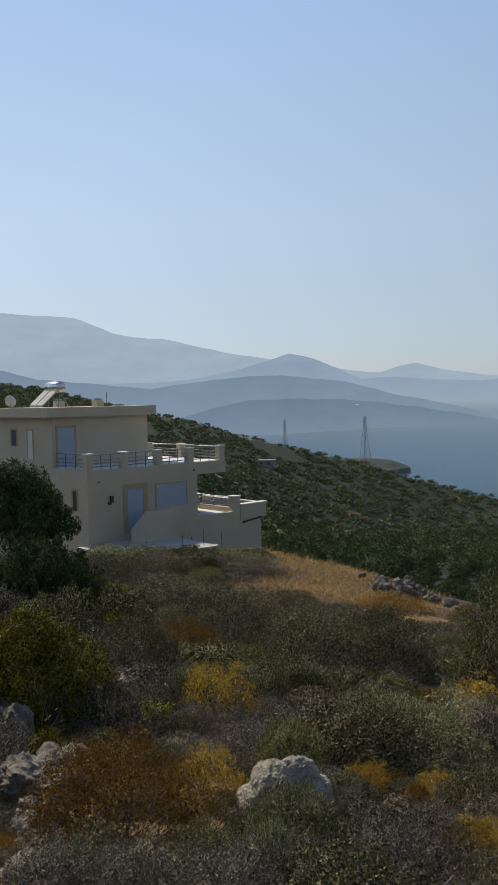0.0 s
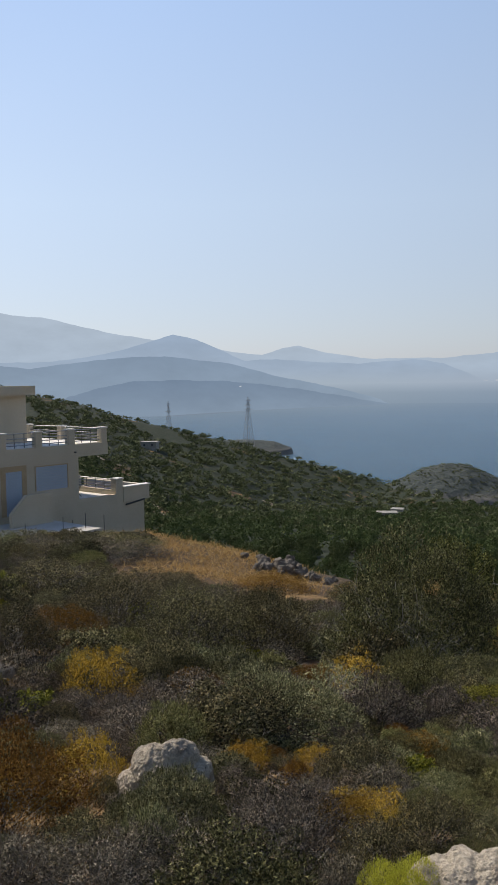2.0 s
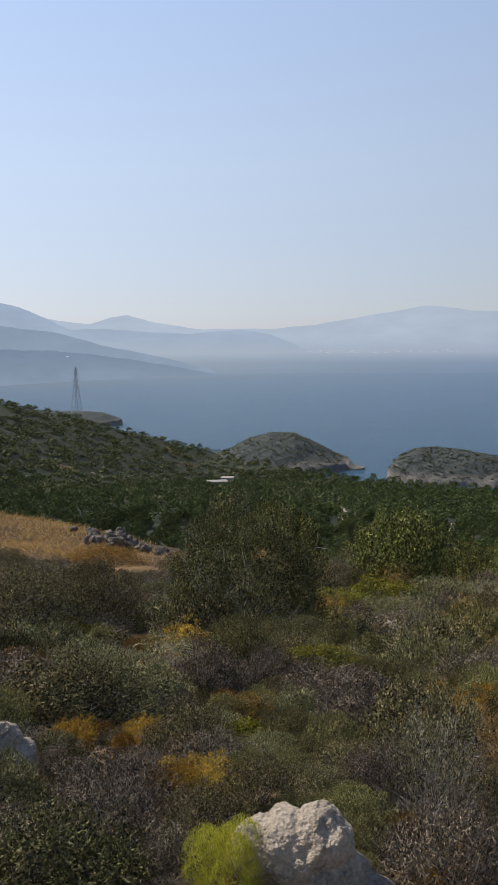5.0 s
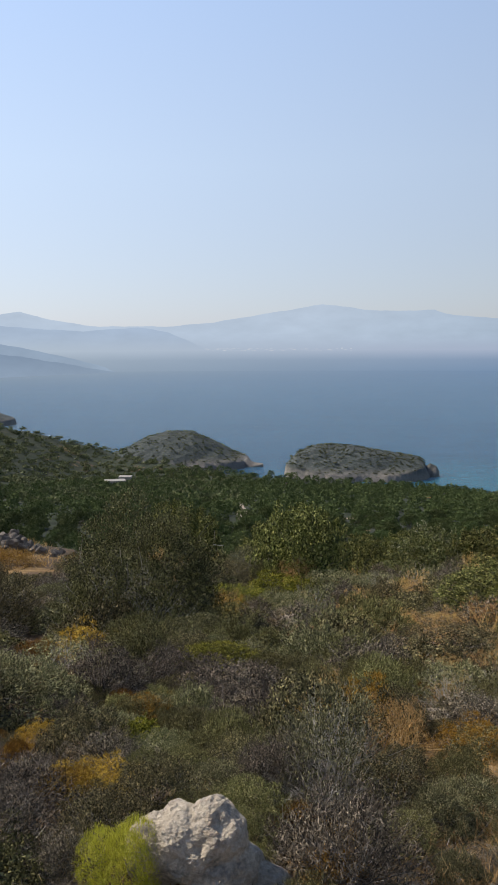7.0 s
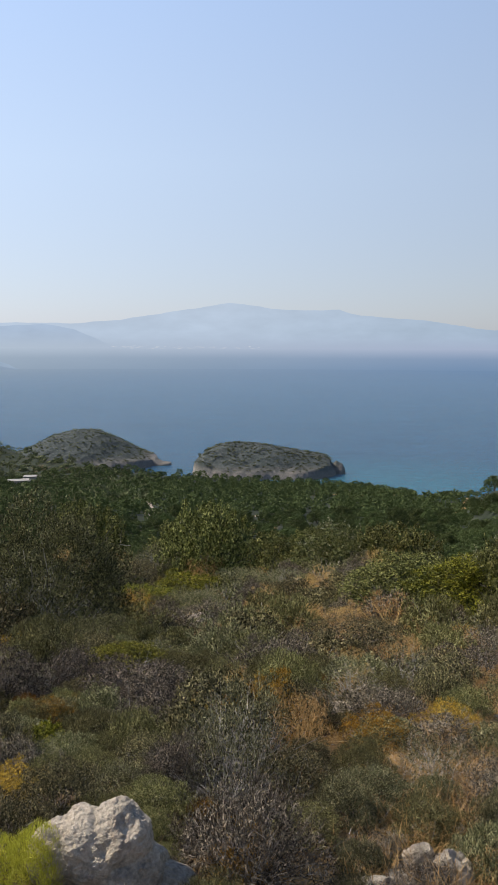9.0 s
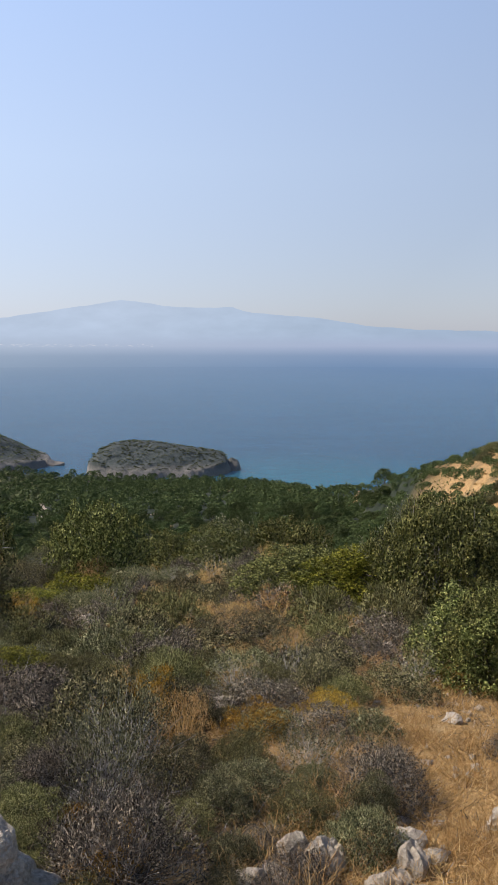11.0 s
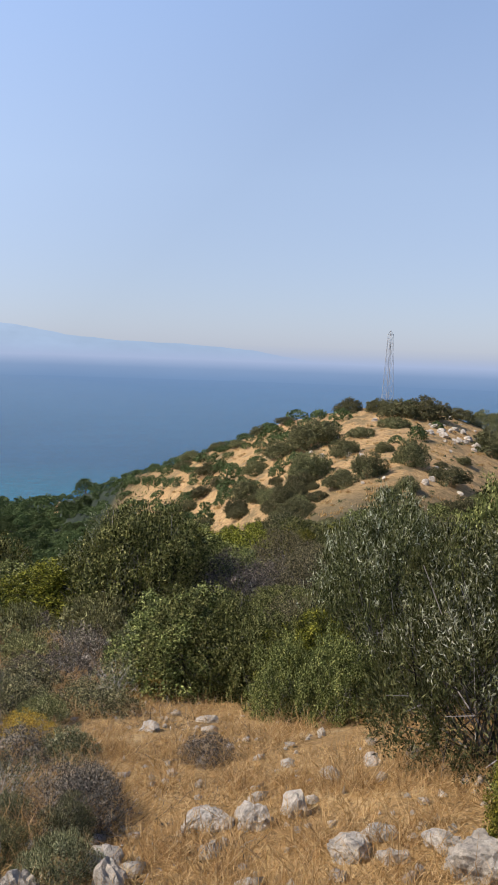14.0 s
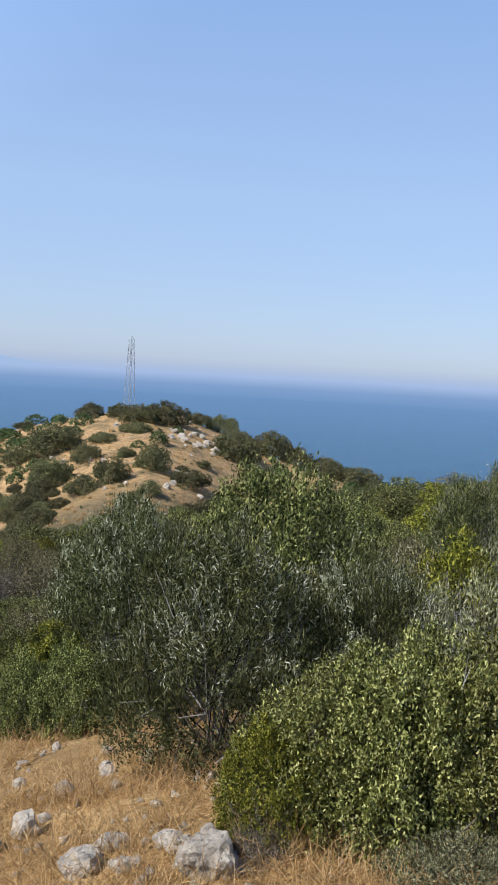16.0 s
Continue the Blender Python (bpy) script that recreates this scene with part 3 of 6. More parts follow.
def ribbons(rng, a, b, w0, w1):
    """Thin stems from a to b."""
    n = len(a)
    side = unit(np.cross(b - a, rng.normal(size=(n, 3))))
    v = np.stack([a - side * w0, a + side * w0, b + side * w1, b - side * w1], 1)
    return v.reshape(-1, 3), np.arange(4 * n).reshape(n, 4)


def hidden(p, c, rad, share):
    """Which points lie inside the lumps."""
    d2 = ((p[:, None, :] - c[None]) ** 2).sum(-1)
    return (d2 < (share * rad[None]) ** 2).any(1)


def lump_heap(rng, lumps, top=1.0):
    """Lumps that make up an uneven mound of unit radius and height."""
    k = np.arange(lumps)
    z = np.clip((k + 0.5) / lumps + rng.normal(size=lumps) * 0.08, 0.04, 1.0)
    a = k * 2.39996 + rng.normal(size=lumps) * 0.5
    h = np.sqrt(np.maximum(1 - z * z, 0))
    rad = rng.uniform(0.28, 0.47, lumps) * (9 / max(lumps, 5)) ** 0.33
    c = np.stack([np.cos(a) * h, np.sin(a) * h, z * top], -1) * ((1 - rad) * rng.uniform(0.70, 1.10, lumps))[:, None]
    c = np.concatenate([c, [[0, 0, 0.22 * top]]])
    return c, np.concatenate([rad, [0.64]])


def leaf_mass(rng, c, rad, scale, leaf, cover=1.0, depth=0.74):
    """The dense inner foliage: broader leaf sprays below the outer leaves, closed enough to hide the light behind them."""
    scale = np.asarray(scale)
    area = (rad ** 2).sum() * 5.5 * scale[0] * (scale[0] + scale[2]) / 2
    n = int(np.clip(cover * area / (0.5 * leaf[0] * leaf[1]), 20, 14000))
    k = rng.choice(len(c), n, p=rad ** 2 / (rad ** 2).sum())
    d = unit(rng.normal(size=(n, 3)) + np.array([0, 0, 0.2]))
    p = c[k] + d * (rad[k] * depth * rng.uniform(0.85, 1.12, n))[:, None]
    keep = (p[:, 2] > 0.0) & ~hidden(p, c, rad, depth * 0.8)
    return leaves(rng, p[keep] * scale, d[keep], leaf[0], leaf[1], 0.4, 0.1, 0.95)


def cloud(rng, n, lumps, shell_depth=0.35, top=1.0, tuft=18):
    """Points over a heap of lumps inside a unit mound, in tufts at the twig ends; also the outward directions."""
    c, rad = lump_heap(rng, lumps, top)
    m = max(int(n // tuft * 1.7), 12)
    k = rng.choice(len(c), m, p=rad ** 2 / (rad ** 2).sum())
    d = unit(rng.normal(size=(m, 3)) + np.array([0, 0, 0.25]))
    at = c[k] + d * (rad[k] * (1 - 0.3 * shell_depth * rng.uniform(0, 1, m) ** 1.6))[:, None]
    keep = ~hidden(at, c, rad, 0.86) & (at[:, 2] > 0.0)
    at, d, k = at[keep], d[keep], k[keep]
    i = rng.randint(0, len(at), n)
    e = unit(rng.normal(size=(n, 3)) + 1.0 * d[i])
    size = (0.035 + 0.13 * rad[k] * rng.uniform(0.6, 1.5, len(at))) * (tuft / 18) ** 0.4
    p = at[i] + e * (size[i] * rng.uniform(0.05, 1, n) ** 0.6)[:, None]
    out = unit(e * 0.5 + d[i] * 0.9)
    p[:, 2] = np.maximum(p[:, 2], 0.01 + 0.04 * rng.uniform(size=n))
    return p, out, c, rad


def stems_mesh(rng, n, scale, w, mat, reach=1.0, droop=0.0):
    """Branching stems from the root to the crown."""
    d = unit(rng.normal(size=(n, 3)) * np.array([1, 1, 0.5]) + np.array([0, 0, 0.55]))
    d[:, 2] = np.abs(d[:, 2])
    root = rng.normal(size=(n, 3)) * np.array([0.12, 0.12, 0])
    midp = root + d * rng.uniform(0.35, 0.6, (n, 1))
    tip = midp + unit(d + rng.normal(size=(n, 3)) * 0.45) * rng.uniform(0.25, 0.5, (n, 1)) * reach
    tip[:, 2] -= droop * rng.uniform(0, 1, n)
    k = rng.randint(0, n, 4 * n)
    f0 = midp[k] + (tip[k] - midp[k]) * rng.uniform(-0.3, 0.95, (4 * n, 1))
    f1 = f0 + unit(d[k] + rng.normal(size=(4 * n, 3)) * 0.9) * rng.uniform(0.06, 0.2, (4 * n, 1))
    vs, fs, o = [], [], 0
    for a, b, w0, w1 in ((root, midp, w, w * 0.8), (midp, tip, w * 0.8, w * 0.35), (f0, f1, w * 0.5, w * 0.25)):
        v, f = ribbons(rng, a * scale, b * scale, w0, w1)
        vs.append(v)
        fs.append(f + o)
        o += len(v)
    return mesh_quads("branchwork", np.concatenate(vs), np.concatenate(fs), mat)


EXTENT = {}      # usual width and height of each kind, by its leaves


def bush_kind(seed, n, leaf, mat, stems=120, stem_w=0.0025, stem_mat=None, lumps=9, spread=0.8, lift=0.3, shell=0.35, size=(0.5, 0.5, 0.45), tips=0, top=1.0, tuft=26, face=0.7, core=1.7, cover=1.0, tip_mat=None):
    """The meshes of one kind of bush, at its usual size: leaves and stems."""
    rng = np.random.RandomState(seed)
    s = np.array(size)
    p, d, c, rad = cloud(rng, n, lumps, shell, top, tuft)
    v, f = leaves(rng, p * s, d, leaf[0], leaf[1], spread * 0.6, lift, face)
    vc, fc = leaf_mass(rng, c, rad, s, (leaf[0] * core, max(leaf[1] * 1.15, leaf[0] * 0.26) * core), cover)
    f = np.concatenate([f, fc + len(v)])
    v = np.concatenate([v, vc])
    if tips:   # shoots that stand out of the crown, with leaves along them
        k = rng.randint(0, n, tips)
        if tip_mat:   # they stand in bunches on the upper crown
            high = np.flatnonzero(p[:, 2] > 0.42)
            near = ((p[rng.choice(high, 40)][:, None] - p[high][None]) ** 2).sum(-1)
            k = high[np.argsort(near, 1)[:, :len(high) // 22]].ravel()
            k = k[rng.randint(0, len(k), tips)]
        sd = unit(d[k] + np.array([0, 0, 0.9]) + rng.normal(size=(tips, 3)) * 0.25)
        base = p[k] * s
        q, qd = [], []
        for j in range(6):
            q.append(base + sd * (leaf[0] * 0.5 * j))
            qd.append(sd)
        v2, f2 = leaves(rng, np.concatenate(q), np.concatenate(qd), leaf[0], leaf[1], 0.55, 0.1)
        if not tip_mat:
            f = np.concatenate([f, f2 + len(v)])
            v = np.concatenate([v, v2])
    out = {"foliage": mesh_quads("foliage", v, f, mat)}
    if tips and tip_mat:
        out["new_growth"] = mesh_quads("new_growth", v2, f2, tip_mat)
    EXTENT[id(out["foliage"])] = (2 * np.percentile(np.abs(v[:, :2]), 96), np.percentile(v[:, 2], 99.8))
    if stems:
        out["branchwork"] = stems_mesh(rng, stems, s, stem_w, stem_mat or M_TWIG)
    return out


def plant(name, meshes, x, y, size=(1, 1, 1), label="", category="shrub", group="", turn=None, sink=0.03, lean=0.0):
    """Set one plant on the ground."""
    ob = new(name)
    ob.empty_display_size = 0.1
    for n, me in meshes.items():
        part(n, me, ob)
    ob.matrix_basis = pose(x, y, gz(x, y) - sink, lean, 0, turn if turn is not None else random.uniform(0, 360)) @ Matrix.Diagonal((*size, 1))
    return tagged(ob, label, category, group)


# kind: leaf number, leaf length and width, leaf material, stems, stem width, stem material, lumps, spread, lift, depth of leaf shell, shoots
RECIPE = {
    "thorn": (5200, 0.018, 0.009, M_THORN, 200, 0.0020, M_TWIG, 11, 0.9, 0.4, 0.5, 20, 0.5),
    "grey": (2600, 0.019, 0.006, M_GREY, 420, 0.0019, M_TWIG, 8, 0.9, 0.3, 0.7, 0, 0.3),
    "sage": (6500, 0.031, 0.0075, M_SAGE, 100, 0.0020, M_TWIG, 10, 0.6, 0.7, 0.5, 60, 0.25),
    "lentisk": (4200, 0.034, 0.020, M_LENTISK, 50, 0.003, M_TWIG, 14, 0.8, 0.4, 0.55, 60, 0.7),
    "rust": (12000, 0.013, 0.0065, M_RUST, 110, 0.002, M_TWIG, 13, 0.8, 0.5, 0.5, 0, 0.6),
    "yellow": (12000, 0.024, 0.0055, M_YELLOW, 40, 0.002, M_TWIG, 7, 0.5, 0.5, 0.3, 0, 0.15),
    "gold": (3400, 0.014, 0.010, M_GOLD, 160, 0.002, M_TWIG, 8, 0.8, 0.8, 0.7, 260, 0.5),
    "straw": (2200, 0.016, 0.005, M_STRAW, 330, 0.0020, M_STRAW, 8, 0.7, 0.8, 0.7, 120, 0.3),
    "pale": (1900, 0.022, 0.008, M_SAGE, 260, 0.0021, M_PALETWIG, 7, 0.9, 0.4, 0.7, 0, 0.4),
    "kermes": (3800, 0.036, 0.022, M_KERMES, 80, 0.004, M_TWIG, 14, 0.9, 0.3, 0.55, 60, 0.7),
    "oak": (4600, 0.028, 0.018, M_OAK, 80, 0.004, M_TWIG, 14, 0.9, 0.3, 0.45, 40, 0.7),
    "dark": (4600, 0.026, 0.013, M_DARKOAK, 160, 0.003, M_TWIG, 14, 0.8, 0.5, 0.45, 60, 0.6),
    "mound": (6500, 0.026, 0.0060, M_MOUND, 40, 0.002, M_TWIG, 7, 0.5, 0.25, 0.3, 0, 0.15),
    "olive": (4200, 0.038, 0.011, M_OLIVE, 80, 0.004, M_TWIG, 14, 0.7, 0.5, 0.6, 160, 0.4),
}
THIN = {"straw": 0.15, "pale": 0.25, "gold": 0.4, "grey": 0.55}      # kinds one can see into
TIPS = {"olive": M_SILVER, "dark": M_SAGE}
KINDS = {}
for _i, (_kind, _r) in enumerate(RECIPE.items()):
    _see = 0.8 * THIN.get(_kind, 1.0)
    for _k in range(2):
        KINDS[_kind, _k] = bush_kind(10 * _i + _k, int(_r[0] * 1.7), (_r[1] * 0.72, _r[2] * 0.72), _r[3], _r[4], _r[5] * 0.8, _r[6], _r[7], _r[8], _r[9], _r[10], tips=_r[11], face=_r[12], core=1.5, cover=_see)
        KINDS[_kind, "mid", _k] = bush_kind(10 * _i + 7 + _k, max(int(_r[0] * 1.0), 1000), (_r[1] * 0.85, _r[2] * 0.92), _r[3], _r[4] // 2, _r[5] * 1.2, _r[6], _r[7], _r[8], _r[9], _r[10], tips=_r[11] // 2, face=_r[12], core=1.4, cover=_see)
        # far ones: fewer, larger leaves
        KINDS[_kind, "far", _k] = bush_kind(10 * _i + 5 + _k, max(int(_r[0] * 0.36), 700), (_r[1] * 1.15, _r[2] * 1.35), _r[3], _r[4] // 5, _r[5] * 2, _r[6], _r[7], _r[8], _r[9], _r[10], tips=_r[11] // 4, face=_r[12], core=1.4, cover=_see)
for _i, _kind in enumerate(("thorn", "grey", "sage", "pale")):      # spreading ones
    _r = RECIPE[_kind]
    for _k in range(2):
        KINDS[_kind, "wide", _k] = bush_kind(260 + 10 * _i + _k, _r[0] * 3, (_r[1] * 0.5, _r[2] * 0.58), _r[3], _r[4] * 2, _r[5] * 0.6, _r[6], 16, _r[8], _r[9], _r[10], tips=_r[11] * 3, face=_r[12], core=1.5, cover=0.8 * THIN.get(_kind, 1.0))
# large ones, two metres across, near by and far off
for _i, _kind in enumerate(("kermes", "olive", "lentisk", "oak", "dark")):
    _r = RECIPE[_kind]
    for _k in range(2):
        KINDS[_kind, "big", _k] = bush_kind(150 + 10 * _i + _k, 40000 if _kind == "olive" else 30000, (0.034, 0.0085) if _kind == "olive" else (0.022, 0.011) if _kind == "dark" else (0.030, 0.018), _r[3], 90, 0.006, M_TWIG, 44, _r[8], _r[9], 0.5, (0.95, 0.95, 1.3), tips=900 if _kind == "olive" else 520, tuft=60, face=_r[12], core=1.15, tip_mat=TIPS.get(_kind))
    for _k in range(2):
        KINDS[_kind, "tree", _k] = bush_kind(190 + 10 * _i + _k, 11000, (0.052, 0.018) if _kind == "olive" else (0.050, 0.034), _r[3], 40, 0.010, M_TWIG, 34, _r[8], _r[9], 0.6, (1.5, 1.5, 1.7), tips=160, tuft=30, face=_r[12], core=1.3, tip_mat=TIPS.get(_kind))

SHRUB = {
    "thorn": ("thorny_shrub", "brown-green thorny shrub with dry twigs"),
    "grey": ("dry_shrub", "leafless grey shrub of dry twigs"),
    "sage": ("sage_bush", "grey-green narrow-leaved low bush"),
    "lentisk": ("lentisk_bush", "bright green glossy-leaved low bush"),
    "rust": ("spurge_bush", "rusty orange dry cushion bush"),
    "yellow": ("cushion_bush", "yellow-green rounded cushion bush"),
    "gold": ("flower_bush", "golden dry upright flower stalks"),
    "straw": ("dry_tuft", "straw-coloured dry tuft of stalks"),
    "pale": ("dead_bush", "bleached dead bush with bare silver twigs"),
    "kermes": ("lentisk_bush", "glossy yellow-green dense broad-leaved bush"),
    "oak": ("oak_bush", "dark green dense oak bush"),
    "dark": ("evergreen_bush", "dark grey-green dense evergreen bush"),
    "mound": ("cushion_bush", "olive-green rounded low cushion bush"),
    "olive": ("olive_bush", "silvery green wild olive bush"),
}


def shrub(kind, x, y, wide, tall, k=0, **more):
    """One bush of a kind, so many metres wide and tall."""
    wide = max(wide, 0.85 * tall)
    name, label = SHRUB[kind]
    r = math.hypot(x, y)
    if (kind, "big", 0) in KINDS and (wide > 1.0 or tall > 0.75 * wide):
        meshes = KINDS[kind, "big", k % 2] if r < 21 else KINDS[kind, "tree", k % 2]
        label = label.replace("low bush", "tall bush")
    elif wide > 1.3 and (kind, "wide", 0) in KINDS:
        meshes = KINDS[kind, "wide", k % 2]
    elif wide > 1.3 or r < 5.8:
        meshes = KINDS[kind, k % 2]
    else:
        meshes = KINDS[kind, "mid" if r < 11 else "far", k % 2]
    w, h = EXTENT[id(meshes["foliage"])]
    return plant(name, meshes, x, y, (wide / w, wide / w, tall / h), label, "shrub", kind + " bushes on the slope", **more)

# ---- the house: front along local x, depth along local y ----
def box_mesh(bm, x0, x1, y0, y1, z0, z1):
    vs = [bm.verts.new((x, y, z)) for z in (z0, z1) for x, y in ((x0, y0), (x1, y0), (x1, y1), (x0, y1))]
    for f in ((3, 2, 1, 0), (4, 5, 6, 7), (0, 1, 5, 4), (1, 2, 6, 5), (2, 3, 7, 6), (3, 0, 4, 7)):
        bm.faces.new([vs[i] for i in f])
    return vs


def finish(bm, name, mat, parent, label="", bevel=0.012, smooth=False):
    if bevel:
        bmesh.ops.bevel(bm, geom=[e for e in bm.edges if e.is_manifold and e.calc_face_angle(0) > 0.5], offset=bevel, segments=1, affect="EDGES", clamp_overlap=True)
    bmesh.ops.recalc_face_normals(bm, faces=bm.faces)
    me = bpy.data.meshes.new(name)
    bm.to_mesh(me)
    bm.free()
    me.materials.append(mat)
    if smooth:
        for p in me.polygons:
            p.use_smooth = True
    return part(name, me, parent, label)


def boxes(name, mat, parent, *sizes, label="", bevel=0.012):
    bm = bmesh.new()
    for s in sizes:
        box_mesh(bm, *s)
    return finish(bm, name, mat, parent, label, bevel)


def rod(bm, a, b, r, n=8, r2=None):
    """A round bar from a to b."""
    a, b = Vector(a), Vector(b)
    m = Matrix.Translation((a + b) / 2) @ (b - a).to_track_quat("Z", "Y").to_matrix().to_4x4()
    bmesh.ops.create_cone(bm, cap_ends=True, segments=n, radius1=r, radius2=r if r2 is None else r2, depth=(b - a).length, matrix=m)


def rods(name, mat, parent, bars, r, label="", n=6):
    bm = bmesh.new()
    for a, b in bars:
        rod(bm, a, b, r, n)
    return finish(bm, name, mat, parent, label, 0)


def opening(name, parent, axis, at, a0, a1, z0, z1, leaf, frame_w=0.09, label="", slats=0):
    """A door or window set in a wall face: a raised surround, a recessed leaf and its slats."""
    bm = bmesh.new()
    for lo, hi, za, zb in ((a0 - frame_w, a0, z0, z1 + frame_w), (a1, a1 + frame_w, z0, z1 + frame_w), (a0, a1, z1, z1 + frame_w)):
        if axis == "y":
            box_mesh(bm, lo, hi, at - 0.03, at + 0.05, za, zb)
        else:
            box_mesh(bm, at - 0.03, at + 0.05, lo, hi, za, zb)
    frame_ob = finish(bm, name, M_SURROUND, parent, label, 0.004)
    n = max(slats, 1)
    for i in range(n):
        bm = bmesh.new()
        za, zb = z0 + (z1 - z0) * i / n, z0 + (z1 - z0) * (i + 1) / n - (0.008 if slats else 0)
        if axis == "y":
            box_mesh(bm, a0, a1, at - 0.012, at + 0.04, za, zb)
        else:
            box_mesh(bm, at - 0.012, at + 0.04, a0, a1, za, zb)
        finish(bm, "slat" if slats else "shutter", leaf, frame_ob, "", 0.003)
    return frame_ob


def build_house():
    h = new("house")
    E = EYE
    gf, t1, roof = -6.15 + E, -3.1 + E, -0.19 + E        # ground floor, terrace floor, roof top
    boxes("ground_floor_wall", M_STUCCO, h, (0, 6.25, 0, 9.0, gf - 3.5, t1 - 0.2), label="cream stucco lower storey")
    boxes("terrace_slab", M_STUCCO, h, (-0.02, 8.1, -0.02, 7.6, t1 - 0.55, t1 + 0.06))
    boxes("terrace_floor", M_WHITE, h, (0.15, 7.95, 0.15, 7.45, t1 + 0.06, t1 + 0.075), label="pale sunlit terrace tiles", bevel=0)
    boxes("upper_floor_wall", M_STUCCO, h, (0.0, 5.45, 3.0, 9.0, t1 + 0.02, roof - 0.4), label="cream stucco upper storey")
    boxes("roof_slab", M_STUCCO, h, (-0.45, 5.75, 2.6, 9.4, roof - 0.46, roof), label="projecting flat roof slab")
    # terrace posts and rails
    pz = -2.33 + E
    for x, y in ((0.17, 0.17), (2.05, 0.17), (4.0, 0.17), (5.9, 0.17), (7.9, 0.17), (7.9, 3.4), (7.9, 6.3)):
        boxes("terrace_post", M_STUCCO, h, (x - 0.17, x + 0.17, y - 0.17, y + 0.17, t1 + 0.06, pz))
        boxes("post_cap", M_WHITE, h, (x - 0.2, x + 0.2, y - 0.2, y + 0.2, pz, pz + 0.05))
    for a, b in (((0.34, 0.17), (1.88, 0.17)), ((2.22, 0.17), (3.83, 0.17)), ((4.17, 0.17), (5.73, 0.17)), ((6.07, 0.17), (7.73, 0.17)), ((7.9, 0.34), (7.9, 3.23)), ((7.9, 3.57), (7.9, 6.13)), ((0.17, 0.34), (0.17, 3.0))):
        bars = [((*a, z), (*b, z)) for z in (t1 + 0.2, t1 + 0.36, t1 + 0.52, pz - 0.02)]
        rods("railing", M_STEEL, h, bars, 0.022)
        for i in (1, 2):
            px, py = a[0] + (b[0] - a[0]) * i / 3, a[1] + (b[1] - a[1]) * i / 3
            rods("baluster", M_DARK, h, [((px, py, t1 + 0.06), (px, py, pz - 0.02))], 0.018)
    # openings
    opening("upper_door", h, "y", 3.0, 0.28, 1.2, t1 + 0.08, -1.15 + E, M_SHUTTER, label="pale blue shutter door in ochre surround")
    opening("front_door", h, "y", 0.0, 2.12, 2.98, gf + 0.1, -4.05 + E, M_SHUTTER, 0.25, label="pale blue door in wide ochre surround")
    opening("front_window", h, "y", 0.0, 3.75, 5.55, -5.07 + E, -3.95 + E, M_SHUTTER, 0.05, label="wide pale blue roller shutter", slats=9)
    opening("side_window", h, "x", 0.0, 6.6, 7.1, -2.1 + E, -1.3 + E, M_DARK, 0.12, label="small side window in ochre surround")
    opening("side_window", h, "x", 0.0, 4.9, 5.4, -2.7 + E, -1.3 + E, M_WHITE, 0.08, label="narrow side window")
    opening("side_window", h, "x", 0.0, 0.9, 1.25, -4.9 + E, -4.0 + E, M_DARK, 0.1, label="small low side window in ochre surround")
    boxes("wall_lamp", M_DARK, h, (1.15, 1.3, -0.12, 0, -4.55 + E, -4.25 + E), (1.05, 1.2, -0.08, 0, -4.65 + E, -4.5 + E))
    boxes("drain_spout", M_DARK, h, (0.55, 0.6, -0.08, 0, -3.6 + E, -3.55 + E))
    boxes("drain_spout", M_DARK, h, (6.0, 6.07, -0.1, 0, -3.45 + E, -3.38 + E))
    # stair wall in front of the door
    bm = bmesh.new()
    pts = [(1.55, -6.45 + E), (3.75, -6.45 + E), (3.75, -5.0 + E), (2.35, -5.0 + E), (1.55, -5.75 + E)]
    a = [bm.verts.new((x, -1.25, z)) for x, z in pts]
    b = [bm.verts.new((x, -1.05, z)) for x, z in pts]
    bm.faces.new(a)
    bm.faces.new(b[::-1])
    for i in range(5):
        bm.faces.new((a[i], a[(i + 1) % 5], b[(i + 1) % 5], b[i]))
    finish(bm, "stair_wall", M_STUCCO, h, "low stucco wall shielding the stair")
    boxes("patio", M_CONCRETE, h, (-0.6, 4.0, -4.3, 0, gf - 1.4, gf - 0.22), label="bare concrete patio slab")
    for x in (0.5, 2.4, 3.6):
        rods("fence_post", M_DARK, h, [((x, -3.7, gf - 0.3), (x, -3.7, gf + 0.42))], 0.014)
    # lower wing with its terrace
    w0 = -5.85 + E
    boxes("wing_wall", M_STUCCO, h, (6.25, 10.5, 0.0, 5.0, -10.5 + E, w0), label="cream stucco lower wing")
    boxes("wing_terrace_floor", M_WHITE, h, (6.3, 8.7, 0.2, 4.9, w0, w0 + 0.02), label="pale sunlit terrace tiles", bevel=0)
    boxes("wing_low_wall", M_STUCCO, h, (6.25, 8.65, 0.0, 0.2, w0, w0 + 0.1), (8.65, 8.85, 0.3, 3.3, w0, w0 + 0.28))
    boxes("wing_post", M_STUCCO, h, (8.6, 9.05, 0.0, 0.4, w0, -5.0 + E))
    boxes("wing_post", M_STUCCO, h, (8.65, 8.95, 3.2, 3.5, w0, -5.0 + E))
    boxes("post_cap", M_WHITE, h, (8.56, 9.09, -0.04, 0.44, -5.0 + E, -4.95 + E))
    boxes("wing_parapet", M_STUCCO, h, (9.05, 10.85, -0.05, 0.25, w0 - 0.35, -5.45 + E), (10.55, 10.85, 0.25, 5.0, w0 - 0.35, -5.45 + E))
    boxes("parapet_cap", M_WHITE, h, (9.05, 10.9, -0.1, 0.3, -5.45 + E, -5.4 + E))
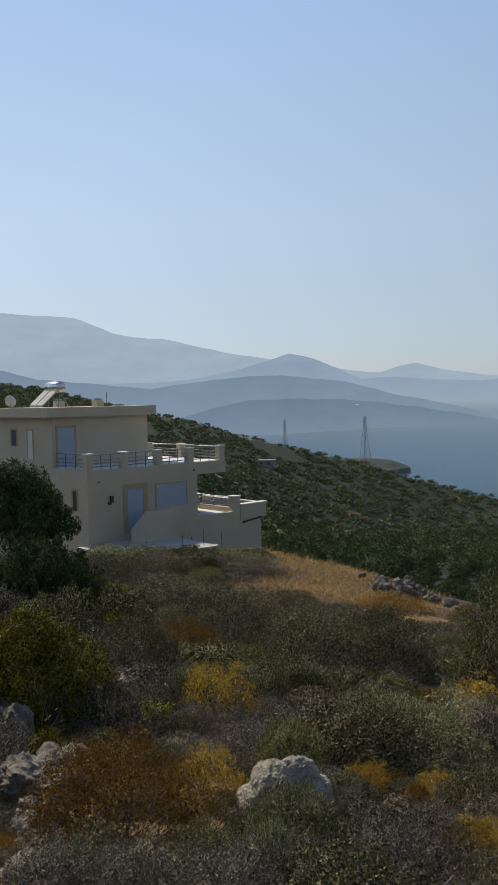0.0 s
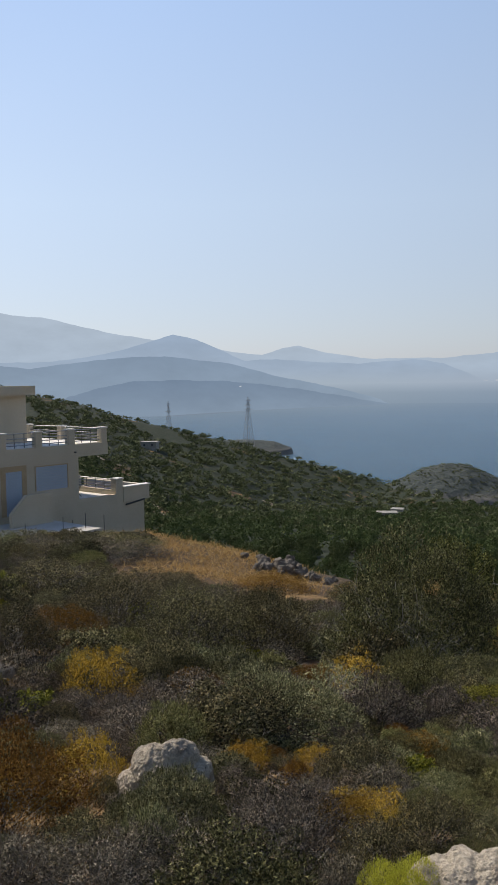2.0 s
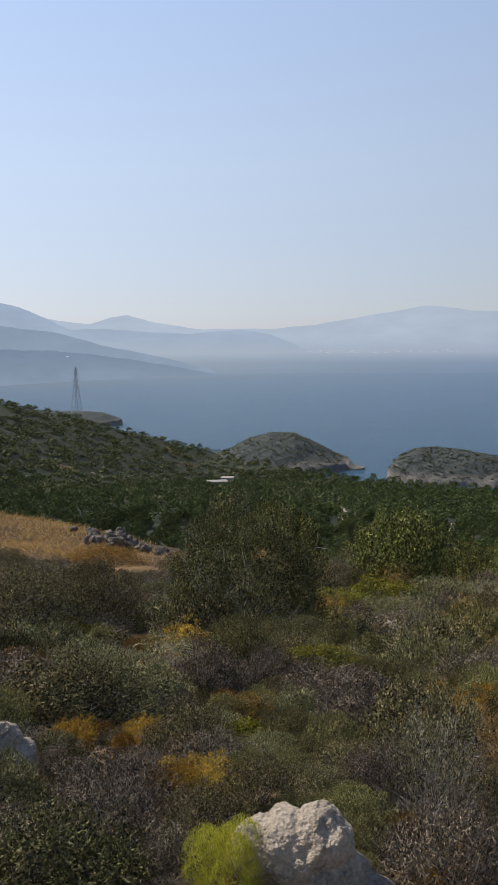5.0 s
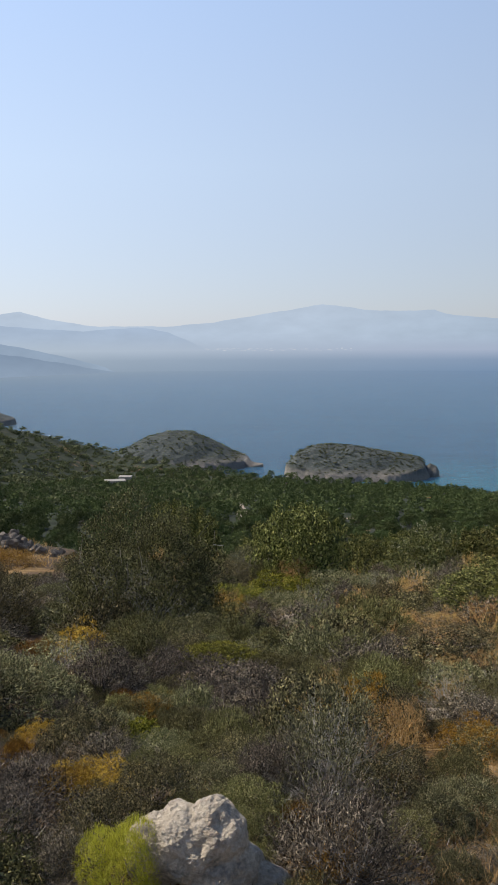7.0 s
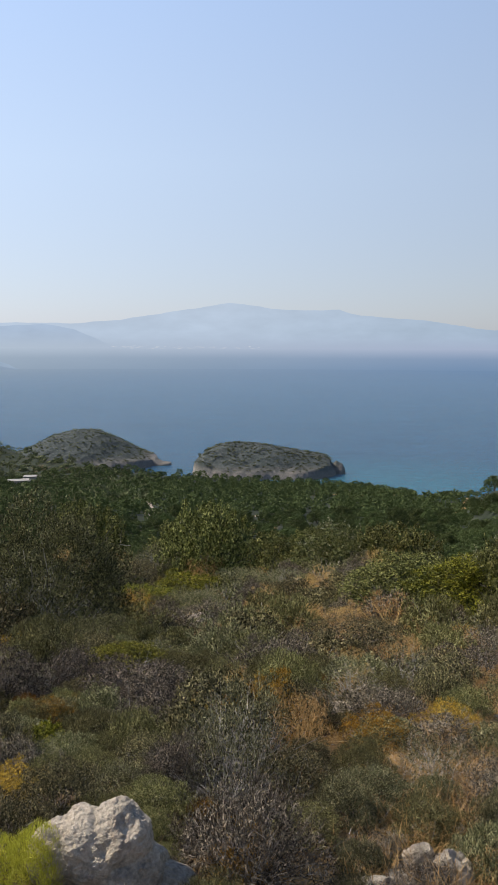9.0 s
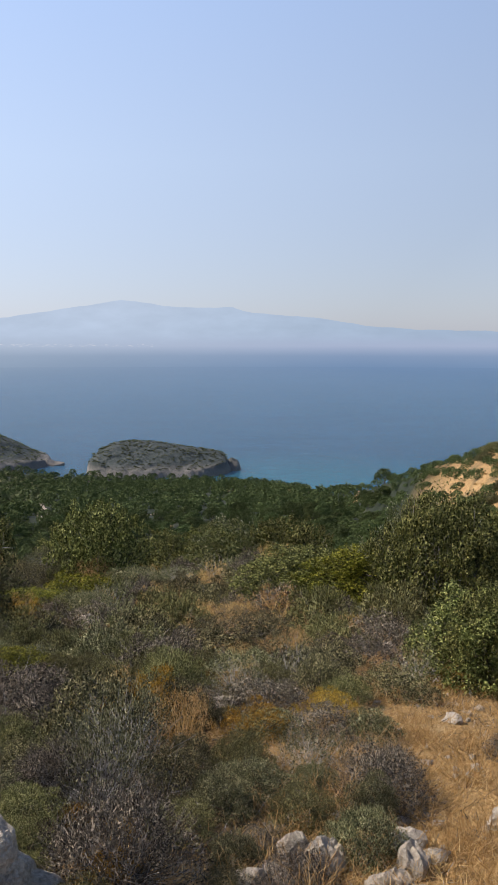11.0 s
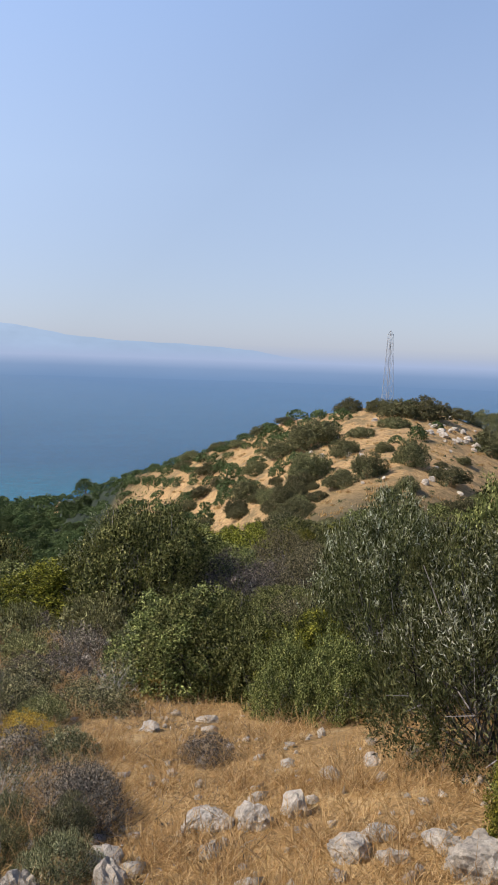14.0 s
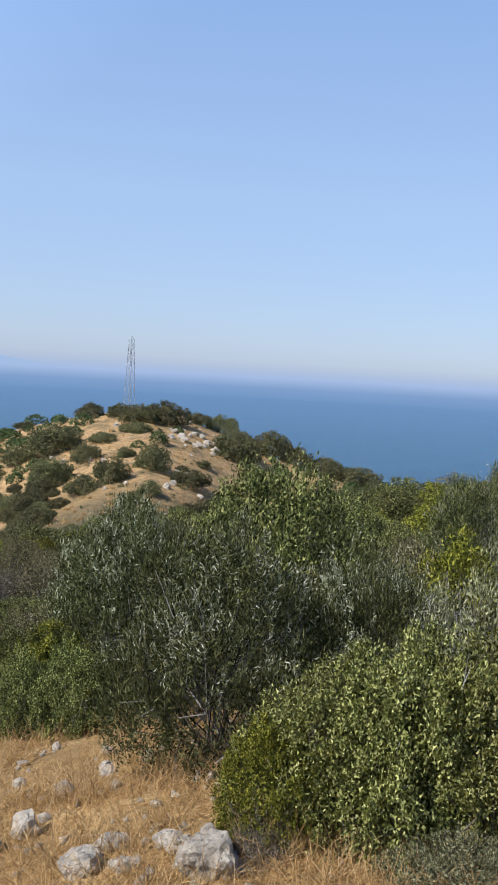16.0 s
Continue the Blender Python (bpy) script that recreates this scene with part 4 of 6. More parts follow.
    rods("railing", M_STEEL, h, [((8.75, 0.4, z), (8.75, 3.2, z)) for z in (w0 + 0.36, w0 + 0.5, w0 + 0.64, w0 + 0.8)], 0.025)
    for y in (1.1, 1.8, 2.5):
        rods("baluster", M_DARK, h, [((8.75, y, w0 + 0.28), (8.75, y, w0 + 0.8))], 0.02)
    boxes("pool_water", M_POOL, h, (8.95, 10.5, 0.5, 4.6, w0, w0 + 0.03), label="blue pool water", bevel=0)
    rods("drain_pipe", M_DARK, h, [((9.2, -0.06, -6.35 + E), (10.5, -0.06, -6.2 + E))], 0.05)
    for x in (4.6, 5.1, 7.0):
        rods("stake", M_DARK, h, [((x, -0.9, -7.4 + E), (x, -0.9, -6.5 + E))], 0.015)
    h.matrix_basis = pose(-25.45, 28.2, 0, 0, 0, 72.96)
    tagged(h, "two-storey cream stucco house with terraces, flat roof", "house")
    return h


M_POOL = rough_material("pool_water", [(0.3, (0.02, 0.06, 0.22)), (0.7, (0.03, 0.10, 0.32))], 2, 9, 0.1, 0.2, 0.02)
HOUSE = build_house()


def on_house(name, x, y, z, label, category):
    ob = new(name)
    ob.matrix_basis = pose(-25.45, 28.2, 0, 0, 0, 72.96) @ pose(x, y, z)
    return tagged(ob, label, category)


def build_roof_things():
    roof = EYE - 0.19
    h = on_house("solar_water_heater", 1.5, 5.0, roof, "solar water heater with steel tank on the flat roof", "water heater")
    bm = bmesh.new()
    rod(bm, (-0.15, -0.6, 1.0), (-0.15, 0.6, 1.0), 0.27, 20)
    finish(bm, "tank", M_TANK, h, "bright steel tank", 0.02, True)
    for y in (-0.62, 0.08):
        bm = bmesh.new()
        vs = box_mesh(bm, -1.2, -0.25, y, y + 0.6, 0, 0.07)
        for v in vs:
            v.co.z += (v.co.x + 1.2) * 0.88 + 0.05
        finish(bm, "collector_panel", M_CONCRETE, h, "grey tilted collector panel")
    for y in (-0.5, 0.5):
        rods("stand", M_STEEL, h, [((-0.3, y, 0), (-0.15, y, 0.75)), ((0.3, y, 0), (-0.15, y, 0.75))], 0.025)
    d = on_house("satellite_dish", -0.1, 6.9, roof, "small white satellite dish on the roof", "dish")
    bm = bmesh.new()
    bmesh.ops.create_uvsphere(bm, u_segments=16, v_segments=8, radius=0.3, matrix=pose(0, 0, 0.35, 0, 70, 40) @ Matrix.Diagonal((1, 1, 0.25, 1)))
    bmesh.ops.delete(bm, geom=[v for v in bm.verts if (v.co - Vector((0, 0, 0.35))).dot(Vector((0.6, 0.5, 0.3))) > 0.12], context="VERTS")
    finish(bm, "dish_bowl", M_WHITE, d, "", 0, True)
    rods("dish_mount", M_STEEL, d, [((0, 0, 0), (0, 0, 0.3))], 0.025)
    a = on_house("antenna", 4.6, 5.4, roof, "thin antenna pole on the roof", "antenna")
    rods("pole", M_DARK, a, [((0, 0, 0), (0, 0, 0.72))], 0.018)
    rods("pole_base", M_DARK, a, [((-0.15, 0, 0.02), (0.15, 0, 0.02))], 0.02)
    for x, y in ((2.9, 7.4), (3.3, 4.2)):
        t = on_house("roof_vent", x, y, roof, "small vent box on the roof", "vent")
        boxes("vent_box", M_STUCCO, t, (-0.22, 0.22, -0.22, 0.22, 0, 0.32))
        rods("vent_cap", M_STEEL, t, [((-0.2, 0, 0.36), (0.2, 0, 0.36))], 0.05)
    w0 = -5.85 + EYE
    t = on_house("folding_table", 7.3, 1.6, w0 + 0.02, "dark folding table frame on the terrace", "table")
    for y in (-0.3, 0.3):
        rods("table_leg", M_DARK, t, [((-0.4, y, 0), (0.1, y, 0.55)), ((0.1, y, 0), (-0.4, y, 0.55))], 0.02)
    boxes("tabletop", M_DARK, t, (-0.5, 0.2, -0.35, 0.35, 0.55, 0.58))


M_TANK = rough_material("polished_tank", [(0.3, (0.55, 0.53, 0.5)), (0.7, (0.7, 0.68, 0.65))], 2, 20, 0.25, 0.03, 0.002)
M_TANK.node_tree.nodes["Principled BSDF"].inputs["Metallic"].default_value = 1.0
build_roof_things()


# ---- pylons ----
def pylon(name, az, r, z0, height, foot, label, arms=True, bays=7, bar=0.05, slim=0.22):
    """A lattice mast of four legs with cross bracing."""
    a = radians(az)
    h = new(name)
    top = foot * slim

    def w(k):
        return foot + (top - foot) * min(k / 0.78, 1)
    corners = ((-1, -1), (1, -1), (1, 1), (-1, 1))
    for c in corners:
        rods("leg", M_PYLON, h, [((c[0] * w(0), c[1] * w(0), 0), (c[0] * w(0.78), c[1] * w(0.78), height * 0.78)), ((c[0] * w(0.78), c[1] * w(0.78), height * 0.78), (c[0] * top * 0.8, c[1] * top * 0.8, height * 0.95))], bar * 1.3)
    bars = []
    for i in range(bays):
        k0, k1 = i / bays * 0.95, (i + 1) / bays * 0.95
        for (ax, ay), (bx, by) in zip(corners, corners[1:] + corners[:1]):
            bars += [((ax * w(k0), ay * w(k0), k0 * height), (bx * w(k1), by * w(k1), k1 * height)), ((bx * w(k0), by * w(k0), k0 * height), (ax * w(k1), ay * w(k1), k1 * height)), ((ax * w(k1), ay * w(k1), k1 * height), (bx * w(k1), by * w(k1), k1 * height))]
    for b in bars:
        rods("brace", M_PYLON, h, [b], bar * 0.6, n=4)
    rods("peak", M_PYLON, h, [((c[0] * top * 0.8, c[1] * top * 0.8, height * 0.95), (0, 0, height)) for c in corners], bar)
    if arms:
        for k, s in ((0.74, 3.0), (0.83, 2.4), (0.92, 1.8)):
            rods("cross_arm", M_PYLON, h, [((-foot * 0.35 * s, 0, k * height), (foot * 0.35 * s, 0, k * height)), ((-foot * 0.35 * s, 0, k * height), (0, 0, (k + 0.04) * height)), ((foot * 0.35 * s, 0, k * height), (0, 0, (k + 0.04) * height))], bar)
    h.matrix_basis = pose(-math.sin(a) * r, math.cos(a) * r, z0, 0, 0, az + 35)
    return tagged(h, label, "pylon")


pylon("pylon", 22.98, 596, gz(-math.sin(radians(22.98)) * 596, math.cos(radians(22.98)) * 596) - 1, 36, 3.2, "tall grey lattice power pylon on the ridge", bar=0.085)
pylon("pylon", 28.4, 690, EYE - 50, 33, 2.8, "grey lattice power pylon behind the ridge", bar=0.08)
pylon("mast", -38.6, 119, gz(math.sin(radians(38.6)) * 119, math.cos(radians(38.6)) * 119) - 0.3, 10.6, 0.62, "slender grey lattice mast on the hilltop", arms=False, bays=6, bar=0.024, slim=0.5)

# ---- trees ----
def tree_kind(seed, n, leaf, mat, crown, trunk_h, trunk_r, lumps=14, limbs=6, core=1.7):
    """Meshes of one tree: a forked tapering trunk and a crown of many leaf clumps."""
    rng = np.random.RandomState(seed)
    s = np.array(crown)
    p, d, c, rad = cloud(rng, n, lumps, 0.35, 0.85, 34)
    v, f = leaves(rng, p * s + (0, 0, trunk_h), d, leaf[0], leaf[1], 0.4, 0.1, 0.85)
    vc, fc = leaf_mass(rng, c, rad, s, (leaf[0] * core, max(leaf[1], leaf[0] * 0.4) * core))
    f = np.concatenate([f, fc + len(v)])
    v = np.concatenate([v, vc + (0, 0, trunk_h)])
    out = {"crown": mesh_quads("crown", v, f, mat)}
    bm = bmesh.new()
    rod(bm, (0, 0, -0.4), (0.05, 0.03, trunk_h * 0.7), trunk_r, 8, trunk_r * 0.75)
    for k in range(limbs):
        tip = Vector(c[k % len(c)] * s * 0.9) + Vector((0, 0, trunk_h))
        mid = Vector((tip.x * 0.35, tip.y * 0.35, trunk_h + 0.15 * s[2]))
        rod(bm, (0.04, 0.02, trunk_h * 0.6), mid, trunk_r * 0.6, 6, trunk_r * 0.4)
        rod(bm, mid, tip, trunk_r * 0.4, 5, trunk_r * 0.12)
    me = bpy.data.meshes.new("trunk")
    bm.to_mesh(me)
    bm.free()
    me.materials.append(M_BARK)
    out["trunk"] = me
    return out


NEARGROVE = [tree_kind(204 + k, 9000, (0.07, 0.045), M_GROVE, (1.9, 1.9, 2.1), 0.35, 0.16, 26) for k in range(3)]
GROVE = [tree_kind(200 + k, 2200, (0.11, 0.085), M_GROVE, (1.9, 1.9, 2.1), 0.35, 0.16, 20, 6) for k in range(4)]
HILLBUSH = [bush_kind(220 + k, 5200, (0.046, 0.032), M_HILL, 0, lumps=11, tuft=16, cover=1.5, size=(1, 1, 1.1), shell=0.55, top=0.8, core=1.6) for k in range(4)]


def polar(az, r):
    a = radians(az)
    return -math.sin(a) * r, math.cos(a) * r


rnd = random.Random(5)
# olive groves below: trees in loose rows, thinning with distance
spots, taken = [], {}
for _ in range(15000):
    az, r = rnd.uniform(-24, 36), math.sqrt(rnd.uniform(42 ** 2, 470 ** 2))
    if r > np.interp(az, CREST_AZ, CREST_R) * (1.0 if az < 10 else 1.0 - 0.045 * min(az - 10, 9)):
        continue
    if az > 16 and r < 46 or az > 29 and r < 60 or az < -14 and r < 55 or az < -18.5 and r > 100:
        continue
    x, y = polar(az, r)
    gap = 4.6 + 1.6 * rnd.random()
    if math.sin(x * 0.045 + 1) * math.sin(y * 0.028 + x * 0.01) > 0.97:
        continue
    cell = (int(x // 7), int(y // 7))
    if any((x - a) ** 2 + (y - b) ** 2 < gap * gap for i in (-1, 0, 1) for j in (-1, 0, 1) for a, b in taken.get((cell[0] + i, cell[1] + j), ())):
        continue
    taken.setdefault(cell, []).append((x, y))
    spots.append((x, y))
spots.sort(key=lambda p: p[0] ** 2 + p[1] ** 2)


def heap(name, meshes, places, label, category, mat=None):
    """Many far plants as one mesh each of leaves: nobody could count them."""
    vs, fs, o = [], [], 0
    rng = np.random.RandomState(3)
    for x, y, s, tall in places:
        me = meshes[rng.randint(len(meshes))]
        v, f = me
        a = rng.uniform(0, 6.28)
        R = np.array([[math.cos(a), -math.sin(a), 0], [math.sin(a), math.cos(a), 0], [0, 0, 1]])
        vs.append((v * (s, s, tall)) @ R.T + (x, y, gz(x, y) - 0.05))
        fs.append(f + o)
        o += len(v)
    me = mesh_quads(name, np.concatenate(vs), np.concatenate(fs), mat or M_SCRUB)
    return tagged(new(name, me), label, category, kind="stuff")


for i, (x, y) in enumerate(spots[:300]):
    s = rnd.uniform(1.0, 1.5)
    plant("olive_tree", NEARGROVE[i % 3] if i < 40 else GROVE[i % 4], x, y, (s, s, s * rnd.uniform(0.85, 1.05)), "dark green olive tree in a hillside grove", "tree", "olive trees in the grove", turn=rnd.uniform(0, 360))


def far_tuft(seed, n, leaf, size, lumps=6, top=1.0):
    rng = np.random.RandomState(seed)
    p, d, c, rad = cloud(rng, n, lumps, 0.25, top, 6)
    v, f = leaves(rng, p * np.array(size), d, leaf[0], leaf[1], 0.35, 0.1, 0.9)
    vc, fc = leaf_mass(rng, c, rad, size, (leaf[0] * 2.2, leaf[1] * 2.2), 1.0, 0.9)
    return np.concatenate([v, vc]), np.concatenate([f, fc + len(v)])


HILLFAR = [far_tuft(320 + k, 200, (0.075, 0.06), (1, 1, 1.1), 7, 0.8) for k in range(4)]
FAR = [far_tuft(300 + k, 90, (0.09, 0.075), (1, 1, 0.95), 6) for k in range(5)]
heap("far_grove", FAR, [(x, y, rnd.uniform(2.3, 3.3), rnd.uniform(2.2, 3.2)) for x, y in spots[300:]], "distant olive grove on the slope", "trees", M_GROVE)
# scrub on the ridge across the valley
FARLOW = [far_tuft(310 + k, 14, (0.2, 0.17), (1, 1, 0.85), 3) for k in range(5)]
TUSSOCK = [leaves(np.random.RandomState(330 + k), np.random.RandomState(340 + k).normal(size=(40, 3)) * (0.4, 0.4, 0.1), np.tile((0.0, 0.0, 1.0), (40, 1)), 0.8, 0.16, 0.5, 0.6, 0.2) for k in range(5)]
far = []
for _ in range(6500):
    az, r = rnd.uniform(5, 54), rnd.uniform(240, 625)
    x, y = polar(az, r)
    if math.sin(x * 0.03 + y * 0.02) * math.sin(y * 0.025 + 2) > 0.78:
        continue
    s = rnd.uniform(1.2, 2.9) * (1.35 if rnd.random() < 0.15 else 1)
    far.append((x, y, s, s * rnd.uniform(0.7, 1.05)))
heap("ridge_scrub", FARLOW, far, "dense dark scrub on the far ridge", "scrub")
# bushes dotted over the dry hill, thicker along its skyline and foot
placed = []


def hill_bush(x, y, wide, tall):
    """One bush on the dry hill, so many metres wide and tall."""
    me = HILLBUSH[len(placed) % 4]
    w, h = EXTENT[id(me["foliage"])]
    placed.append((x, y, wide * 0.5))
    return plant("hill_bush", me, x, y, (wide / w, wide / w, tall / h), "rounded dark green bush on dry grass", "bush", "bushes on the hilltop", sink=0.08 * tall, turn=rnd.uniform(0, 360))


hill_bush(67.9, 93.1, 3.7, 2.1)
hill_bush(69.1, 88.3, 3.2, 1.9)
hill_bush(68.8, 83.8, 5.1, 2.3)
hill_bush(72.4, 83.0, 5.9, 3.0)
hill_bush(80.7, 85.8, 4.0, 1.7)
hill_bush(84.7, 84.8, 4.7, 2.5)
hill_bush(54.3, 81.0, 6.6, 3.3)
hill_bush(63.8, 78.1, 3.8, 1.3)
hill_bush(57.4, 76.2, 3.0, 1.2)
hill_bush(51.6, 71.3, 3.0, 2.1)
hill_bush(51.5, 83.9, 4.1, 2.1)
hill_bush(52.3, 61.7, 3.4, 2.6)
hill_bush(54.4, 68.2, 2.0, 1.2)
hill_bush(47.1, 61.0, 3.2, 2.3)
hill_bush(45.3, 68.0, 4.2, 2.9)
hill_bush(48.2, 84.0, 3.2, 1.7)
hill_bush(50.6, 100.5, 3.5, 1.8)
hill_bush(46.5, 88.7, 2.9, 1.3)
hill_bush(43.1, 76.0, 3.9, 2.2)
hill_bush(40.9, 64.0, 3.6, 2.2)
hill_bush(44.1, 61.2, 3.3, 1.6)
hill_bush(54.3, 58.3, 4.0, 1.5)
hill_bush(75.5, 73.2, 6.4, 3.7)
hill_bush(85.9, 76.4, 6.2, 3.9)
hill_bush(83.7, 79.7, 3.1, 2.0)
hill_bush(62.4, 100.0, 3.4, 1.0)
hill_bush(59.6, 102.0, 3.7, 1.4)
hill_bush(57.2, 110.1, 3.5, 1.4)
hill_bush(54.3, 113.4, 3.9, 1.5)
hill_bush(57.1, 104.5, 2.8, 1.1)
hill_bush(63.0, 65.7, 1.8, 0.9)
hill_bush(51.4, 110.9, 2.9, 1.4)
hill_bush(45.4, 91.4, 3.4, 1.3)
hill_bush(42.9, 90.5, 2.9, 1.3)
hill_bush(48.2, 69.9, 1.7, 1.0)
hill_bush(88.4, 73.5, 4.7, 2.6)
hill_bush(87.3, 67.8, 6.0, 2.4)
hill_bush(88.6, 63.4, 5.9, 2.3)
hill, tries = list(placed), 0
given = len(hill)
step = -31.0
while step < -9:      # a belt of scrub along the crest of the flank
    step += rnd.uniform(0.12, 0.3)
    hill.append((*polar(step, np.interp(step, CREST_AZ, CREST_R) - 16 * rnd.random() ** 1.5 + 1), rnd.uniform(0.7, 1.4)))
while len(hill) < 440 and tries < 16000:
    tries += 1
    az, r = rnd.uniform(-68, -16), rnd.uniform(46, 126)
    crest = np.interp(az, CREST_AZ, CREST_R)
    if r > crest + 1 or (-52 < az < -22 and r > 64 and rnd.random() < 0.9):
        continue
    x, y = polar(az, r)
    s = rnd.uniform(0.7, 1.8) if r > 75 else rnd.uniform(0.9, 2.2)
    if any((x - a) ** 2 + (y - b) ** 2 < (0.75 * (s + c)) ** 2 for a, b, c in hill):
        continue
    hill.append((x, y, s))
while len(hill) < 860 and tries < 50000:      # the scrubby flank towards the sea
    tries += 1
    az, r = rnd.uniform(-34, -8), 70 * 4.5 ** rnd.random()
    if r > np.interp(az, CREST_AZ, CREST_R) + 2:
        continue
    x, y = polar(az, r)
    s = rnd.uniform(0.8, 2.0)
    if any((x - a) ** 2 + (y - b) ** 2 < (0.45 * (s + c)) ** 2 for a, b, c in hill):
        continue
    hill.append((x, y, s))
while len(hill) < 1250 and tries < 80000:      # its lower end above the water
    tries += 1
    az, r = rnd.uniform(-22, -8), 100 * 3.4 ** rnd.random()
    if r > np.interp(az, CREST_AZ, CREST_R) + 2:
        continue
    x, y = polar(az, r)
    s = rnd.uniform(0.7, 1.7)
    if any((x - a) ** 2 + (y - b) ** 2 < (0.42 * (s + c)) ** 2 for a, b, c in hill):
        continue
    hill.append((x, y, s))
hill = sorted(hill[given:], key=lambda p: p[0] ** 2 + p[1] ** 2)
for i, (x, y, s) in enumerate(hill[:262]):
    plant("hill_bush", HILLBUSH[i % 4], x, y, (s, s, s * rnd.uniform(0.75, 1.05)), "rounded dark green bush on dry grass", "bush", "bushes on the hilltop", sink=0.1 * s, turn=rnd.uniform(0, 360))
heap("hill_scrub", HILLFAR, [(x, y, s, s * rnd.uniform(0.75, 1.05)) for x, y, s in hill[262:]], "dense dark bushes on the far side of the hill", "scrub", M_GROVE)
tuss = []
for _ in range(3200):
    az, r = rnd.uniform(-64, -16), rnd.uniform(48, 122)
    x, y = polar(az, r)
    s = rnd.uniform(0.15, 0.5)
    tuss.append((x, y, s, s * 0.8))
heap("hill_tussocks", TUSSOCK, tuss[:600], "low green tussocks on the hilltop", "scrub")
heap("hill_grass", TUSSOCK, tuss[600:2400], "pale dry grass tufts on the hilltop", "grass", M_STRAW)
# scrub on the islet and the headland
def scrub_on(ob, count, seed, label):
    rng = np.random.RandomState(seed)
    co = np.array([v.co[:] for v in ob.data.vertices])
    co = co[co[:, 2] > SEA_Z + 7]
    vs, fs, o = [], [], 0
    for k in rng.randint(0, len(co), count):
        v, f = FARLOW[rng.randint(5)]
        s = rng.uniform(0.7, 1.9)
        vs.append(v * (s, s, s * 0.7) + co[k] + rng.normal(size=3) * (1.2, 1.2, 0.1))
        fs.append(f + o)
        o += len(v)
    tagged(new(ob.name + "_scrub", mesh_quads("scrub", np.concatenate(vs), np.concatenate(fs), M_SCRUB)), label, "scrub", kind="stuff")


scrub_on(scene.objects["islet"], 1200, 1, "low scrub over the islet")
scrub_on(scene.objects["headland"], 1500, 2, "low scrub over the headland")

# ---- stones ----
def boulder(x, y, wide, tall, seed, sink=0.28, name="boulder", label="pale weathered limestone boulder in the brush", mat=None, peaks=None):
    """A weathered lump of limestone with broken planes, ledges and pits."""
    rng = np.random.RandomState(seed + 40)
    bm = bmesh.new()
    sub = 6 if peaks else 5 if wide > 0.6 and seed < 100 else 4 if wide > 0.25 and seed < 100 else 3
    bmesh.ops.create_icosphere(bm, subdivisions=sub, radius=1)
    if peaks:   # one body that swells out to each of its peaks
        mid, humps = np.array((0, 0, 0.15)), np.array([(hx, 0, hz) for hx, hz, hs in peaks])
        for v in bm.verts:
            d, best = np.array(v.co), 0.35
            for h, (_, _, hs) in zip(humps - mid, peaks):
                q = hs ** 2 - h @ h + (h @ d) ** 2
                if q > 0:
                    best = max(best, h @ d + math.sqrt(q))
            v.co = Vector(mid + d * best)
    planes = [(Vector(unit(rng.normal(size=3) * (1, 1, 0.8))), rng.uniform(0.5, 0.85) * (1.6 if peaks else 1)) for _ in range(16)]
    off = Vector(rng.uniform(-50, 50, 3))
    for v in bm.verts:
        for n, d in planes:
            k = v.co.dot(n) - d
            if k > 0:
                v.co -= n * k * 0.85
        p = v.co.copy()
        v.co += p.normalized() * ((0.5 if peaks else 1.0) * (0.30 * noise.noise(p * 1.3 + off) + 0.16 * noise.noise(p * 3.1 + off)) + (0.02 if peaks else 0.04) * noise.noise(p * 30 + off) + (0.03 if peaks else 0.09) * noise.noise(p * 7 + off) + (0.02 if peaks else 0.05) * noise.noise(p * 16 + off) - (0.05 if peaks else 0.16) * max(noise.noise(p * 4.5 - off) - 0.1, 0))
    for v in bm.verts:
        v.co = Vector((v.co.x * wide * 0.58, v.co.y * wide * 0.52, v.co.z * tall * 0.78))
    me = bpy.data.meshes.new(name)
    bm.to_mesh(me)
    bm.free()
    me.materials.append(mat or (M_ROCK if wide > 0.5 else M_STONE))
    ob = new(name, me)
    ob.matrix_basis = pose(x, y, gz(x, y) + tall * (0.5 - sink), 0, 0, math.degrees(math.atan2(y, x)) - 90 + rng.uniform(-12, 12))
    if wide < 0.4:
        ob.location.z -= tall * 0.12
        ob.name, label = "stone", "small pale stone lying in dry grass"
    return tagged(ob, label, "boulder" if wide >= 0.4 else "stone", "stones on the slope")


boulder(-2.78, 4.68, 0.65, 0.47, 1, peaks=((0.25, 0.55, 0.38), (0.0, 0.25, 0.5), (-0.4, -0.05, 0.42), (-0.85, -0.42, 0.32), (0.5, 0.1, 0.42)))
boulder(-0.57, 3.67, 0.56, 0.43, 2, peaks=((-0.65, 0.2, 0.5), (-0.2, 0.32, 0.55), (0.15, 0.48, 0.5), (0.3, -0.1, 0.6), (1.0, -0.35, 0.4)))
boulder(-4.46, 3.98, 0.66, 0.40, 3, mat=M_ROCK_SHADE)
boulder(-5.79, 5.08, 0.38, 0.46, 4, mat=M_ROCK_SHADE)
boulder(-5.01, 4.93, 0.25, 0.16, 5, mat=M_ROCK_SHADE)
boulder(-5.45, 4.85, 0.46, 0.46, 38, mat=M_ROCK_SHADE)
boulder(-4.42, 4.35, 0.46, 0.36, 39, mat=M_ROCK_SHADE)
boulder(-4.62, 4.72, 0.24, 0.30, 40, mat=M_ROCK_SHADE)
boulder(-4.12, 3.80, 0.34, 0.22, 41, mat=M_ROCK_SHADE)
